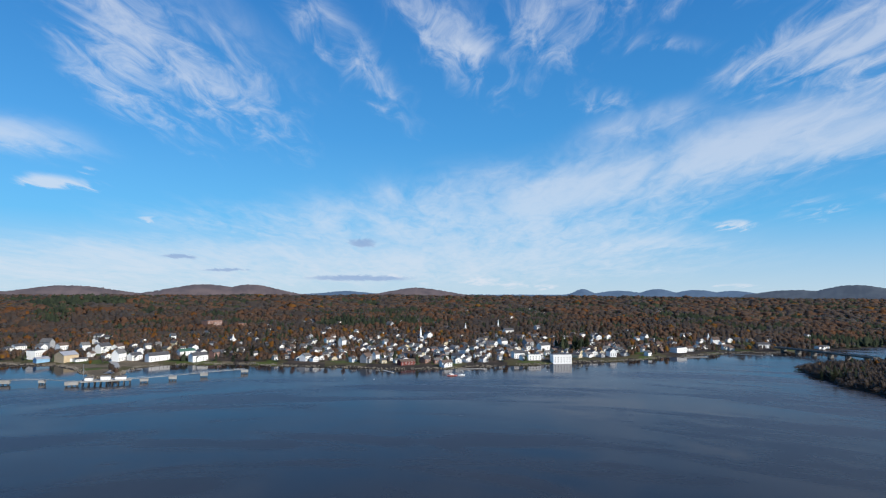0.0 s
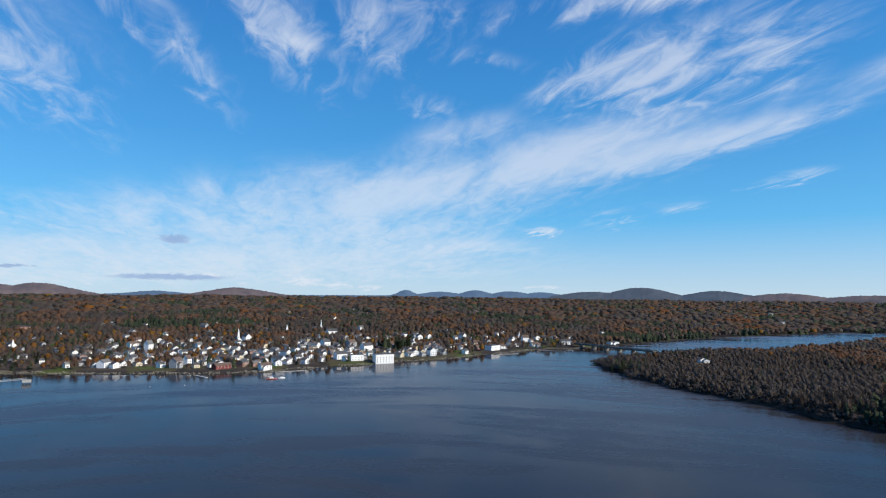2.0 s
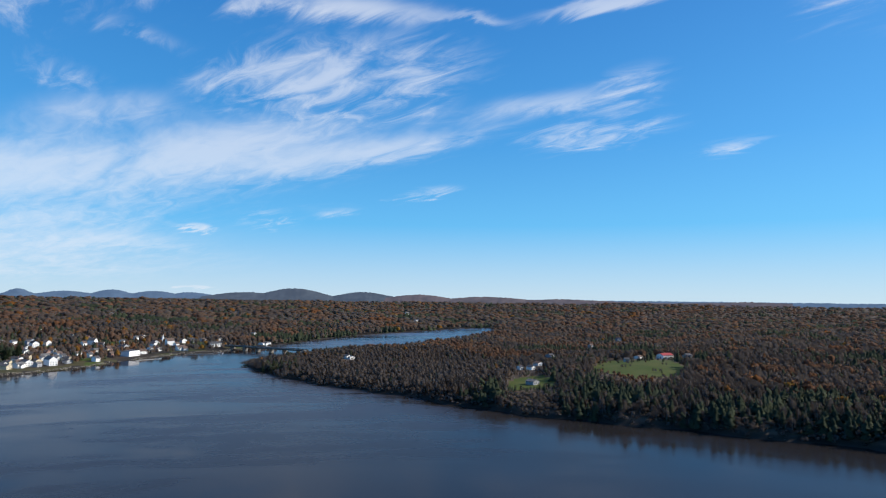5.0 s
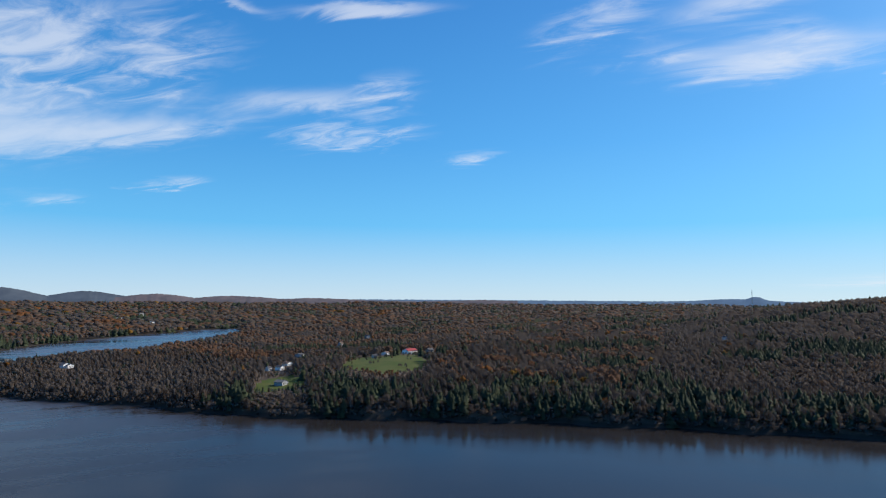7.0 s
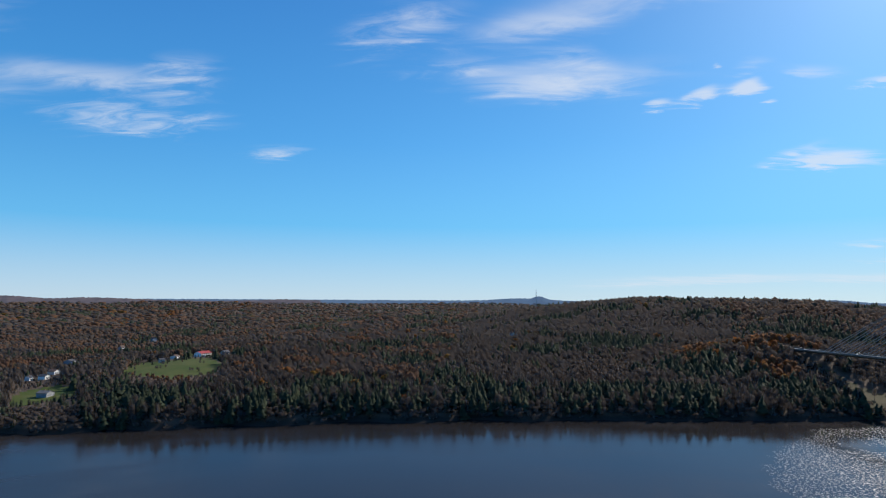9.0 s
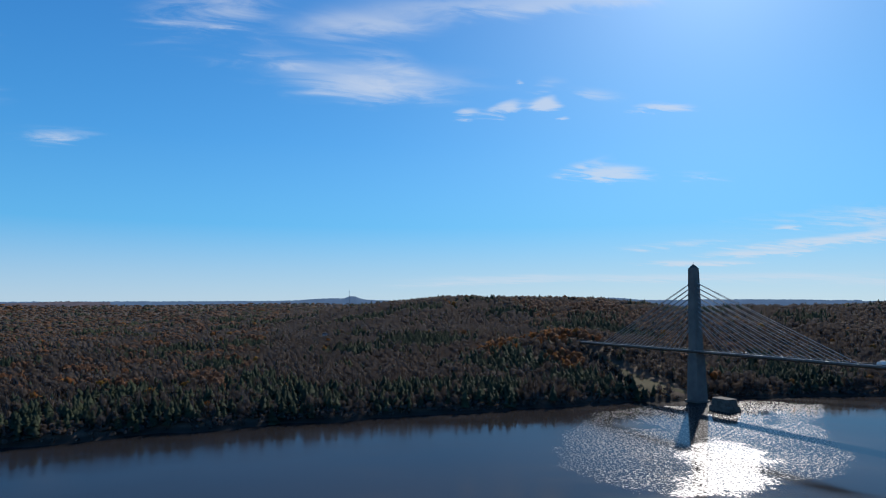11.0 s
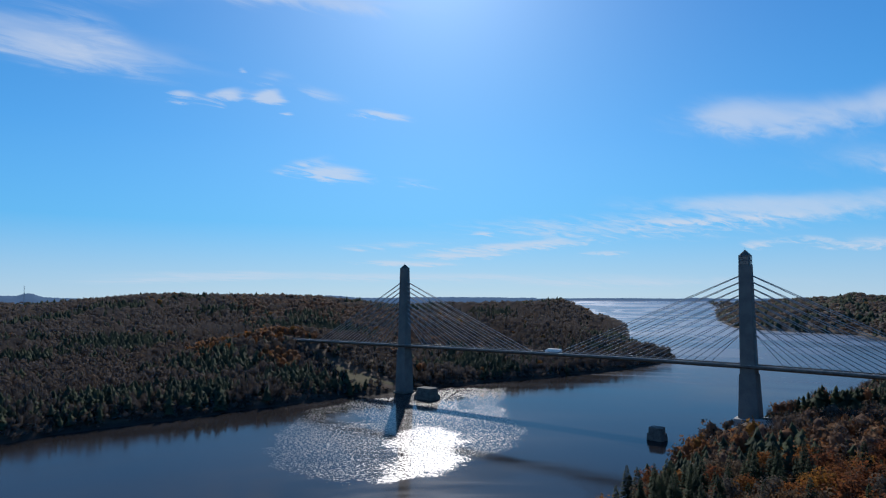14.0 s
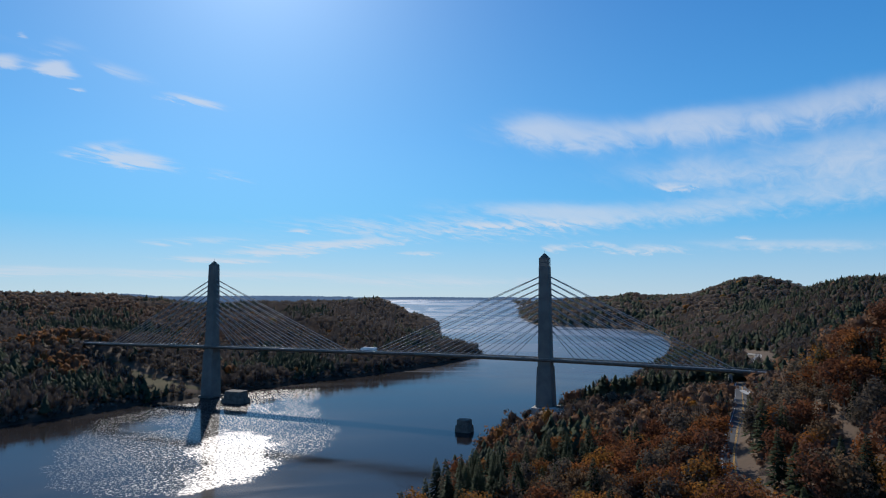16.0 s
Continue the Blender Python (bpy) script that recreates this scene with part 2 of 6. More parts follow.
def bump(nt, b, height, strength=0.5, distance=0.1):
    n = nt.nodes.new("ShaderNodeBump")
    n.inputs["Strength"].default_value, n.inputs["Distance"].default_value = strength, distance
    nt.links.new(height, n.inputs["Height"])
    nt.links.new(n.outputs[0], b.inputs["Normal"])


def worn(name, colour, other, scale=0.6, fine=8.0, rough=0.8, metal=0.0, relief=0.02, spec=0.3):
    """Paint, concrete, stone: two colours mixed by stains and by grain."""
    m, nt, b = material(name, rough, metal, spec)
    p = place(nt)
    f = calc(nt, "ADD", calc(nt, "MULTIPLY", grain(nt, p, scale, 4), 0.7), calc(nt, "MULTIPLY", grain(nt, p, fine, 3), 0.3))
    nt.links.new(blend(nt, remap(nt, f, 0.38, 0.66), colour, other), b.inputs["Base Color"])
    bump(nt, b, grain(nt, p, fine, 4), 0.4, relief)
    return m


def leafy(name, stops, rough=0.85, own=False, thin=0.55, airy=0.0):
    """Foliage: the colour follows each tree's own tint."""
    m, nt, b = material(name, rough, 0, 0.08)
    soft = None
    if own:
        f = nt.nodes.new("ShaderNodeObjectInfo").outputs["Random"]
    else:
        a = nt.nodes.new("ShaderNodeAttribute")
        a.attribute_name = "tint"
        f = a.outputs["Fac"]
        # crowns are lit as rounded masses, their leaves a little each for itself
        e = nt.nodes.new("ShaderNodeAttribute")
        e.attribute_name = "round"
        g = nt.nodes.new("ShaderNodeNewGeometry")
        va = nt.nodes.new("ShaderNodeVectorMath")
        va.operation = "SCALE"
        va.inputs["Scale"].default_value = 0.25
        nt.links.new(g.outputs["Normal"], va.inputs[0])
        vb = nt.nodes.new("ShaderNodeVectorMath")
        nt.links.new(e.outputs["Vector"], vb.inputs[0])
        nt.links.new(va.outputs[0], vb.inputs[1])
        vu = nt.nodes.new("ShaderNodeVectorMath")
        vu.inputs[1].default_value = (0, 0, 0.95)
        nt.links.new(vb.outputs[0], vu.inputs[0])
        vn = nt.nodes.new("ShaderNodeVectorMath")
        vn.operation = "NORMALIZE"
        nt.links.new(vu.outputs[0], vn.inputs[0])
        soft = vn.outputs[0]
        nt.links.new(soft, b.inputs["Normal"])
    p = place(nt)
    f = calc(nt, "ADD", f, calc(nt, "MULTIPLY", calc(nt, "SUBTRACT", grain(nt, p, 0.5, 2), 0.5), 0.1))
    c = ramp(nt, f, stops)
    v = remap(nt, grain(nt, p, 0.35, 4), 0.3, 0.7, 0.9, 1.1)
    n = nt.nodes.new("ShaderNodeHueSaturation")
    nt.links.new(c, n.inputs["Color"])
    nt.links.new(v, n.inputs["Value"])
    nt.links.new(n.outputs[0], b.inputs["Base Color"])
    t = nt.nodes.new("ShaderNodeBsdfTranslucent")
    nt.links.new(n.outputs[0], t.inputs["Color"])
    if soft:
        nt.links.new(soft, t.inputs["Normal"])
    mix = nt.nodes.new("ShaderNodeMixShader")
    mix.inputs[0].default_value = thin
    nt.links.new(b.outputs[0], mix.inputs[1])
    nt.links.new(t.outputs[0], mix.inputs[2])
    if airy:
        # bare twigs let part of the light through
        clear = nt.nodes.new("ShaderNodeBsdfTransparent")
        veil = nt.nodes.new("ShaderNodeMixShader")
        nt.links.new(remap(nt, f, 0.25, 0.5, airy, 0.08), veil.inputs[0])
        nt.links.new(mix.outputs[0], veil.inputs[1])
        nt.links.new(clear.outputs[0], veil.inputs[2])
        mix = veil
    nt.links.new(mix.outputs[0], nt.nodes["Material Output"].inputs["Surface"])
    return m


def make_water():
    """River water: slick reaches that mirror the banks, streaks along the bend, ruffled water below the narrows."""
    m, nt, b = material("river_water", 0.2, 0, 0.5)
    p = place(nt)
    sep = nt.nodes.new("ShaderNodeSeparateXYZ")
    nt.links.new(p, sep.inputs[0])
    x, y = calc(nt, "ADD", sep.outputs[0], 60.0), calc(nt, "ADD", sep.outputs[1], 40.0)
    rad = calc(nt, "SQRT", calc(nt, "MULTIPLY_ADD", x, x, calc(nt, "MULTIPLY", y, y)))
    bend = calc(nt, "ARCTAN2", x, y)
    com = nt.nodes.new("ShaderNodeCombineXYZ")
    nt.links.new(calc(nt, "MULTIPLY", rad, 0.016), com.inputs[0])
    nt.links.new(calc(nt, "MULTIPLY", bend, 2.2), com.inputs[1])
    streak = grain(nt, com.outputs[0], 1.0, 6, 0.6, 0.9)
    cloudy = grain(nt, p, 0.004, 4, 0.55, 0.6)
    swirl = grain(nt, p, 0.018, 5, 0.6, 1.6)
    at = nt.nodes.new("ShaderNodeAttribute")
    at.attribute_name = "ruffle"
    tear = grain(nt, p, 0.05, 6, 0.7, 0.6)
    ruffle = remap(nt, calc(nt, "ADD", at.outputs["Fac"], calc(nt, "MULTIPLY", calc(nt, "SUBTRACT", tear, 0.5), 2.2)), 0.2, 0.85)
    ac = nt.nodes.new("ShaderNodeAttribute")
    ac.attribute_name = "race"
    race = remap(nt, calc(nt, "ADD", ac.outputs["Fac"], calc(nt, "MULTIPLY", calc(nt, "SUBTRACT", tear, 0.5), 2.2)), 0.25, 0.8)
    # the town reach and the bay lie open to the wind
    breeze = calc(nt, "MAXIMUM", remap(nt, sep.outputs[1], 60.0, 420.0), remap(nt, sep.outputs[1], -560.0, -900.0))
    gust = remap(nt, calc(nt, "ADD", calc(nt, "MULTIPLY", streak, 0.7), calc(nt, "MULTIPLY", swirl, 0.3)), 0.40, 0.62)
    # out on the bay broad cat's-paws take the place of current streaks
    paws = remap(nt, grain(nt, p, 0.0035, 3, 0.5, 1.2), 0.38, 0.62)
    out = remap(nt, sep.outputs[1], -700.0, -1000.0)
    gust = calc(nt, "ADD", calc(nt, "MULTIPLY", gust, calc(nt, "SUBTRACT", 1.0, out)), calc(nt, "MULTIPLY", calc(nt, "MULTIPLY_ADD", paws, 0.6, 0.4), out))
    streak = calc(nt, "ADD", calc(nt, "MULTIPLY", streak, calc(nt, "SUBTRACT", 1.0, out)), calc(nt, "MULTIPLY", 0.5, out))
    rough = calc(nt, "ADD", remap(nt, streak, 0.36, 0.66, 0.08, 0.17), calc(nt, "MULTIPLY", breeze, calc(nt, "MULTIPLY_ADD", gust, 0.15, 0.03)))
    # the narrows lie in the lee of the banks
    rough = calc(nt, "MULTIPLY", rough, calc(nt, "MAXIMUM", remap(nt, sep.outputs[1], -120.0, -280.0, 1.0, 0.72), remap(nt, sep.outputs[1], -480.0, -650.0)))
    # small steep wavelets, sparse in the ruffled water, crowded in the race
    crowd = calc(nt, "ADD", calc(nt, "MULTIPLY", ruffle, 0.5), calc(nt, "MULTIPLY", race, 0.5))
    pick = calc(nt, "SUBTRACT", grain(nt, p, 0.62, 4, 0.7, 0.4), calc(nt, "MULTIPLY_ADD", crowd, -0.19, 0.618))
    chop = calc(nt, "MULTIPLY", remap(nt, pick, 0.0, 0.07), calc(nt, "MINIMUM", calc(nt, "MULTIPLY", crowd, 3.0), 1.0))
    rough = calc(nt, "ADD", rough, calc(nt, "MULTIPLY", chop, calc(nt, "MULTIPLY_ADD", race, 0.02, 0.22)))
    al = nt.nodes.new("ShaderNodeAttribute")
    al.attribute_name = "lee"
    rough = calc(nt, "MULTIPLY", rough, calc(nt, "MULTIPLY_ADD", al.outputs["Fac"], -0.68, 1.0))
    fine = grain(nt, p, 0.5, 5, 0.75, 0.2)
    mid = grain(nt, p, 0.16, 3, 0.6, 0.3)
    waves = calc(nt, "ADD", calc(nt, "MULTIPLY", fine, 0.8), calc(nt, "MULTIPLY", mid, 0.7))
    amp = calc(nt, "ADD", remap(nt, calc(nt, "ADD", calc(nt, "MULTIPLY", streak, 0.6), calc(nt, "MULTIPLY", cloudy, 0.4)), 0.38, 0.62, 0.03, 0.12), calc(nt, "MULTIPLY", ruffle, 0.1))
    amp = calc(nt, "ADD", amp, calc(nt, "MULTIPLY", breeze, calc(nt, "MULTIPLY", gust, 0.16)))
    amp = calc(nt, "MULTIPLY", amp, calc(nt, "MULTIPLY_ADD", al.outputs["Fac"], -0.6, 1.0))
    bn = nt.nodes.new("ShaderNodeBump")
    nt.links.new(calc(nt, "MULTIPLY", waves, amp), bn.inputs["Height"])
    body = nt.nodes.new("ShaderNodeBsdfDiffuse")
    nt.links.new(blend(nt, remap(nt, cloudy, 0.35, 0.7), (0.020, 0.0180, 0.0175), (0.032, 0.0275, 0.025)), body.inputs["Color"])
    shine = nt.nodes.new("ShaderNodeBsdfAnisotropic")
    shine.distribution = "GGX"
    shine.inputs["Color"].default_value = (0.62, 0.62, 0.65, 1)
    nt.links.new(rough, shine.inputs["Roughness"])
    fr = nt.nodes.new("ShaderNodeFresnel")
    fr.inputs["IOR"].default_value = 1.33
    for n in (body, shine, fr):
        nt.links.new(bn.outputs[0], n.inputs["Normal"])
    mix = nt.nodes.new("ShaderNodeMixShader")
    nt.links.new(fr.outputs[0], mix.inputs[0])
    nt.links.new(body.outputs[0], mix.inputs[1])
    nt.links.new(shine.outputs[0], mix.inputs[2])
    nt.links.new(mix.outputs[0], nt.nodes["Material Output"].inputs["Surface"])
    nt.nodes.remove(b)
    return m


WATER = make_water()


def make_ground():
    """Forest floor and grass, sand and mud at the shore."""
    m, nt, b = material("forest_floor", 0.95, 0, 0.1)
    p = place(nt)
    f = grain(nt, p, 0.012, 5, 0.6)
    g = grain(nt, p, 0.3, 4, 0.6)
    c = ramp(nt, calc(nt, "ADD", calc(nt, "MULTIPLY", f, 0.7), calc(nt, "MULTIPLY", g, 0.3)),
             ((0.3, (0.080, 0.064, 0.050)), (0.5, (0.105, 0.078, 0.058)), (0.7, (0.13, 0.092, 0.066))))
    sep = nt.nodes.new("ShaderNodeSeparateXYZ")
    nt.links.new(p, sep.inputs[0])
    wet = remap(nt, calc(nt, "ADD", sep.outputs[2], calc(nt, "MULTIPLY", g, 3.0)), 6.5, 3.5)
    c = blend(nt, wet, c, (0.038, 0.032, 0.027))
    nt.links.new(c, b.inputs["Base Color"])
    bump(nt, b, g, 0.6, 0.5)
    return m


GROUND = make_ground()
GRASS = worn("meadow_grass", (0.055, 0.080, 0.018), (0.090, 0.098, 0.030), 0.03, 0.6, 0.95, 0, 0.15, 0.1)
DRY_GRASS = worn("dry_autumn_grass", (0.080, 0.068, 0.034), (0.058, 0.056, 0.026), 0.05, 0.8, 0.95, 0, 0.15, 0.1)
BARE_EARTH = worn("bare_tan_earth", (0.16, 0.125, 0.085), (0.095, 0.078, 0.05), 0.03, 0.5, 0.95, 0, 0.1, 0.1)
CONCRETE = worn("pale_concrete", (0.34, 0.33, 0.31), (0.25, 0.245, 0.23), 0.15, 2.0, 0.85)
TOWER_STONE = worn("grey_granite_facing", (0.175, 0.160, 0.145), (0.125, 0.115, 0.105), 0.12, 1.4, 0.85)
DARK_STONE = worn("weathered_pier_stone", (0.15, 0.135, 0.115), (0.08, 0.07, 0.06), 0.3, 2.0, 0.9, 0, 0.08)
ASPHALT = worn("asphalt", (0.075, 0.075, 0.078), (0.05, 0.05, 0.052), 0.05, 3.0, 0.85)
WHITE_PAINT = worn("white_paint", (0.80, 0.80, 0.78), (0.66, 0.66, 0.63), 0.3, 4.0, 0.6)
STEEL = worn("galvanised_steel", (0.45, 0.46, 0.47), (0.30, 0.31, 0.32), 0.5, 6.0, 0.45, 0.8)
CABLE = worn("grey_cable_sheath", (0.33, 0.33, 0.33), (0.25, 0.25, 0.25), 0.2, 5.0, 0.6)

# ---------------------------------------------------------------- helpers for meshes


def mesh_of(name, bm, mat, smooth=False):
    me = bpy.data.meshes.new(name)
    bm.normal_update()
    bm.to_mesh(me)
    bm.free()
    for m in (mat if isinstance(mat, (list, tuple)) else [mat]):
        me.materials.append(m)
    if smooth:
        me.polygons.foreach_set("use_smooth", [True] * len(me.polygons))
    return me


def part(name, bm, mat, parent, label=""):
    ob = new(name, mesh_of(name, bm, mat))
    ob.parent = parent
    return tagged(ob, label)


def share(name, me, parent, m, label=""):
    """A part on a mesh that others use too."""
    ob = new(name, me)
    ob.parent = parent
    ob.matrix_basis = m
    return tagged(ob, label)


def box(bm, x0, y0, z0, x1, y1, z1):
    v = [bm.verts.new((x, y, z)) for z in (z0, z1) for y in (y0, y1) for x in (x0, x1)]
    for f in ((0, 2, 3, 1), (4, 5, 7, 6), (0, 1, 5, 4), (2, 6, 7, 3), (0, 4, 6, 2), (1, 3, 7, 5)):
        bm.faces.new([v[i] for i in f])
    return v


def rod(bm, a, b, r, n=6, r2=None):
    """A round bar from a to b."""
    a, b = Vector(a), Vector(b)
    d = (b - a).normalized()
    s = d.orthogonal().normalized()
    t = d.cross(s)
    ring = []
    for p, q in ((a, r), (b, r if r2 is None else r2)):
        ring.append([bm.verts.new(p + (s * math.cos(k * math.tau / n) + t * math.sin(k * math.tau / n)) * q) for k in range(n)])
    for k in range(n):
        bm.faces.new((ring[0][k], ring[0][(k + 1) % n], ring[1][(k + 1) % n], ring[1][k]))
    bm.faces.new(ring[0][::-1])
    bm.faces.new(ring[1])


def loft(bm, sections):
    """Closed skin through rings of equal length."""
    rings = [[bm.verts.new(p) for p in s] for s in sections]
    n = len(rings[0])
    for a, b in zip(rings, rings[1:]):
        for k in range(n):
            bm.faces.new((a[k], a[(k + 1) % n], b[(k + 1) % n], b[k]))
    bm.faces.new(rings[0][::-1])
    bm.faces.new(rings[-1])


def raw_mesh(name, verts, faces, mat, smooth=False, tint=None, rounded=None):
    """A large mesh from arrays: verts (n, 3), faces (m, k)."""
    me = bpy.data.meshes.new(name)
    n, k = faces.shape
    me.vertices.add(len(verts))
    me.vertices.foreach_set("co", np.ascontiguousarray(verts, np.float32).ravel())
    me.loops.add(n * k)
    me.loops.foreach_set("vertex_index", np.ascontiguousarray(faces, np.int32).ravel())
    me.polygons.add(n)
    me.polygons.foreach_set("loop_start", np.arange(0, n * k, k, dtype=np.int32))
    me.update(calc_edges=True)
    if smooth:
        me.polygons.foreach_set("use_smooth", np.ones(n, bool))
    if tint is not None:
        at = me.attributes.new("tint", "FLOAT", "POINT")
        at.data.foreach_set("value", np.ascontiguousarray(tint, np.float32))
    if rounded is not None:
        at = me.attributes.new("round", "FLOAT_VECTOR", "POINT")
        at.data.foreach_set("vector", np.ascontiguousarray(rounded, np.float32).ravel())
    me.materials.append(mat)
    return me


# ---------------------------------------------------------------- the lie of the land
TOWN_SHORE = ((-5400, 1150), (-1500, 960), (-900, 925), (-636, 921), (-552, 915), (-505, 876), (-444, 800), (-420, 775), (-402, 800), (-425, 852), (-430, 896),
              (-397, 930), (-302, 938), (-210, 913), (-105, 890), (-60, 876), (13, 890), (78, 918), (182, 955), (276, 988),
              (389, 1058), (500, 1119), (575, 1120), (640, 1150), (724, 1181), (807, 1225), (961, 1300), (1110, 1350),
              (1325, 1405), (1538, 1440), (1660, 1425), (1800, 1385), (2100, 1350), (5400, 1600), (5400, 5400), (-5400, 5400))
ISLAND_SHORE = ((486, 892), (470, 800), (455, 712), (450, 640), (462, 550), (471, 490), (465, 400), (476, 340), (500, 260), (530, 160),
                (556, 50), (570, -50), (580, -150), (594, -280), (602, -370), (596, -440), (592, -550), (578, -650), (575, -760),
                (590, -880), (612, -955), (660, -1000), (800, -1090), (1250, -1700), (1750, -2250), (1880, -2390), (2050, -2370), (2600, -2300), (5400, -2500),
                (5400, 1900), (2100, 1450), (1800, 1440), (1670, 1380), (1450, 1180), (1230, 1070), (1010, 990), (860, 955), (740, 960), (640, 950), (560, 925))
WEST_SHORE = ((-5400, 260), (-1500, 220), (-600, 190), (-250, 140), (-80, 70), (30, -10), (120, -106), (178, -203), (210, -300), (234, -380),
              (262, -440), (268, -480), (260, -530), (250, -590), (256, -680), (272, -780), (286, -880), (300, -970), (330, -1100), (365, -1230), (411, -1405), (544, -1738),
              (688, -1926), (858, -1954), (1045, -1999), (1311, -2374), (1700, -3000), (2198, -3767), (3300, -5400), (-5400, -5400))


MEADOWS = (
    ((716, 428), (790, 462), (863, 477), (868, 385), (800, 340), (746, 327), (690, 350)),
    ((537, 427), (601, 458), (649, 455), (600, 400), (582, 386), (538, 400)),
    ((612, -345), (640, -350), (690, -358), (740, -352), (740, -368), (690, -378), (640, -392), (608, -400)),
    ((95, -560), (118, -600), (128, -640), (112, -650), (90, -600)),
    ((120, -500), (150, -490), (150, -535), (110, -535)),
    ((-660, 925), (-560, 920), (-430, 925), (-290, 944), (-290, 956), (-430, 950), (-660, 955)),
    ((-560, 918), (-505, 880), (-446, 804), (-420, 778), (-400, 800), (-422, 852), (-426, 896), (-395, 934), (-560, 940)),
    ((180, 962), (270, 995), (380, 1062), (376, 1075), (260, 1010), (175, 972)),
    ((-170, 915), (-110, 900), (-105, 940), (-160, 945)),
)


def inside_distance(x, y, shore):
    """Metres from the shore, above zero on land."""
    p = np.array(shore, float)
    q = np.roll(p, -1, 0)
    d2 = np.full(x.shape, 1e18)
    odd = np.zeros(x.shape, bool)
    for (ax, ay), (bx, by) in zip(p, q):
        ex, ey = bx - ax, by - ay
        t = np.clip(((x - ax) * ex + (y - ay) * ey) / (ex * ex + ey * ey), 0, 1)
        d2 = np.minimum(d2, (x - ax - t * ex) ** 2 + (y - ay - t * ey) ** 2)
        if ay != by:
            odd ^= ((ay > y) != (by > y)) & (x < ax + (y - ay) * ex / ey)
    return np.where(odd, 1, -1) * np.sqrt(d2)


def waver(x, y, size, seed):
    """Smooth roll of the land, -1 to 1."""
    r = np.random.RandomState(seed)
    s = np.zeros(np.shape(x))
    for k in range(7):
        a, ph, f = r.uniform(0, math.tau), r.uniform(0, math.tau), r.uniform(0.6, 1.8)
        s = s + np.sin((x * math.cos(a) + y * math.sin(a)) * f * math.tau / size + ph)
    return s / 4.0


# knolls: heading, distance, height, length along the line of sight, width across
KNOLLS = (
    (107.0, 1750, 46, 520, 330), (98.0, 1900, 32, 500, 330), (116.0, 1600, 34, 420, 240), (125.0, 1500, 26, 420, 200), (132.0, 1500, 28, 380, 180),
    (136.5, 1600, 44, 380, 140), (141.0, 1650, 42, 330, 100), (113.9, 890, 27, 120, 110),
    (-29.6, 2350, 36, 420, 210),
    (169.6, 2300, 88, 400, 190), (174.9, 1280, 14, 400, 67), (179.5, 1250, 68, 420, 210), (160.4, 2700, 40, 350, 80),
    (181.5, 350, 50, 100, 52),
)


def ground_parts(x, y):
    x, y = np.asarray(x, float), np.asarray(y, float)
    wob = 7 * waver(x, y, 90, 5) + 4 * waver(x, y, 35, 6)
    dn, di, dw = (inside_distance(x, y, s) for s in (TOWN_SHORE, ISLAND_SHORE, WEST_SHORE))
    r, az = np.hypot(x, y), np.degrees(np.arctan2(x, y))
    keep = np.clip((r - 120) / 100, 0, 1)
    wob = wob * keep
    hn = np.interp(dn + wob, (-60, -15, 0, 12, 120, 300, 800, 1300, 2070, 3000, 4200), (-12, -4, 0, 2.5, 6, 12, 31, 49, 74, 88, 92))
    low = np.interp(az, (-60, 20, 32, 42, 60), (1, 1, 0.85, 0.62, 0.6))
    hn = np.where(hn > 0, hn * low, hn)
    hi = np.interp(di + wob * 0.8, (-60, -15, 0, 6, 30, 120, 400, 900, 2500), (-12, -4, 0, 4.5, 10, 14, 19, 26, 48))
    hi = np.where(hi > 0, hi * np.interp(y, (350, 620), (1, 0.5)), hi)
    hw = np.interp(dw + wob * 0.6, (-60, -15, 0, 8, 30, 70, 130, 200, 320, 600, 1200, 3000), (-12, -4, 0, 5, 14, 22, 32, 43, 55, 78, 104, 112))
    return dn, di, dw, hn, hi, hw, r, az


def height(x, y):
    dn, di, dw, hn, hi, hw, r, az = ground_parts(x, y)
    h = np.maximum(np.maximum(hn, hi), hw)
    d = np.maximum(np.maximum(dn, di), dw)
    on = np.clip(d / 160, 0, 1)
    x, y = np.asarray(x, float), np.asarray(y, float)
    for a, dist, up, lo, wi in KNOLLS:
        u = x * math.sin(radians(a)) + y * math.cos(radians(a)) - dist
        v = x * math.cos(radians(a)) - y * math.sin(radians(a))
        h = h + up * np.exp(-(u / lo) ** 2 - (v / wi) ** 2) * on
    h = h + on * (3.0 * waver(x, y, 420, 1) + 1.2 * waver(x, y, 150, 2)) * np.clip(r / 900, 0.3, 1.6)
    far = np.interp(r, (2200, 4960), (-20, 66)) + 5 * waver(x, y, 900, 9)
    h = np.where(d > 60, np.maximum(h, far), h)
    return h


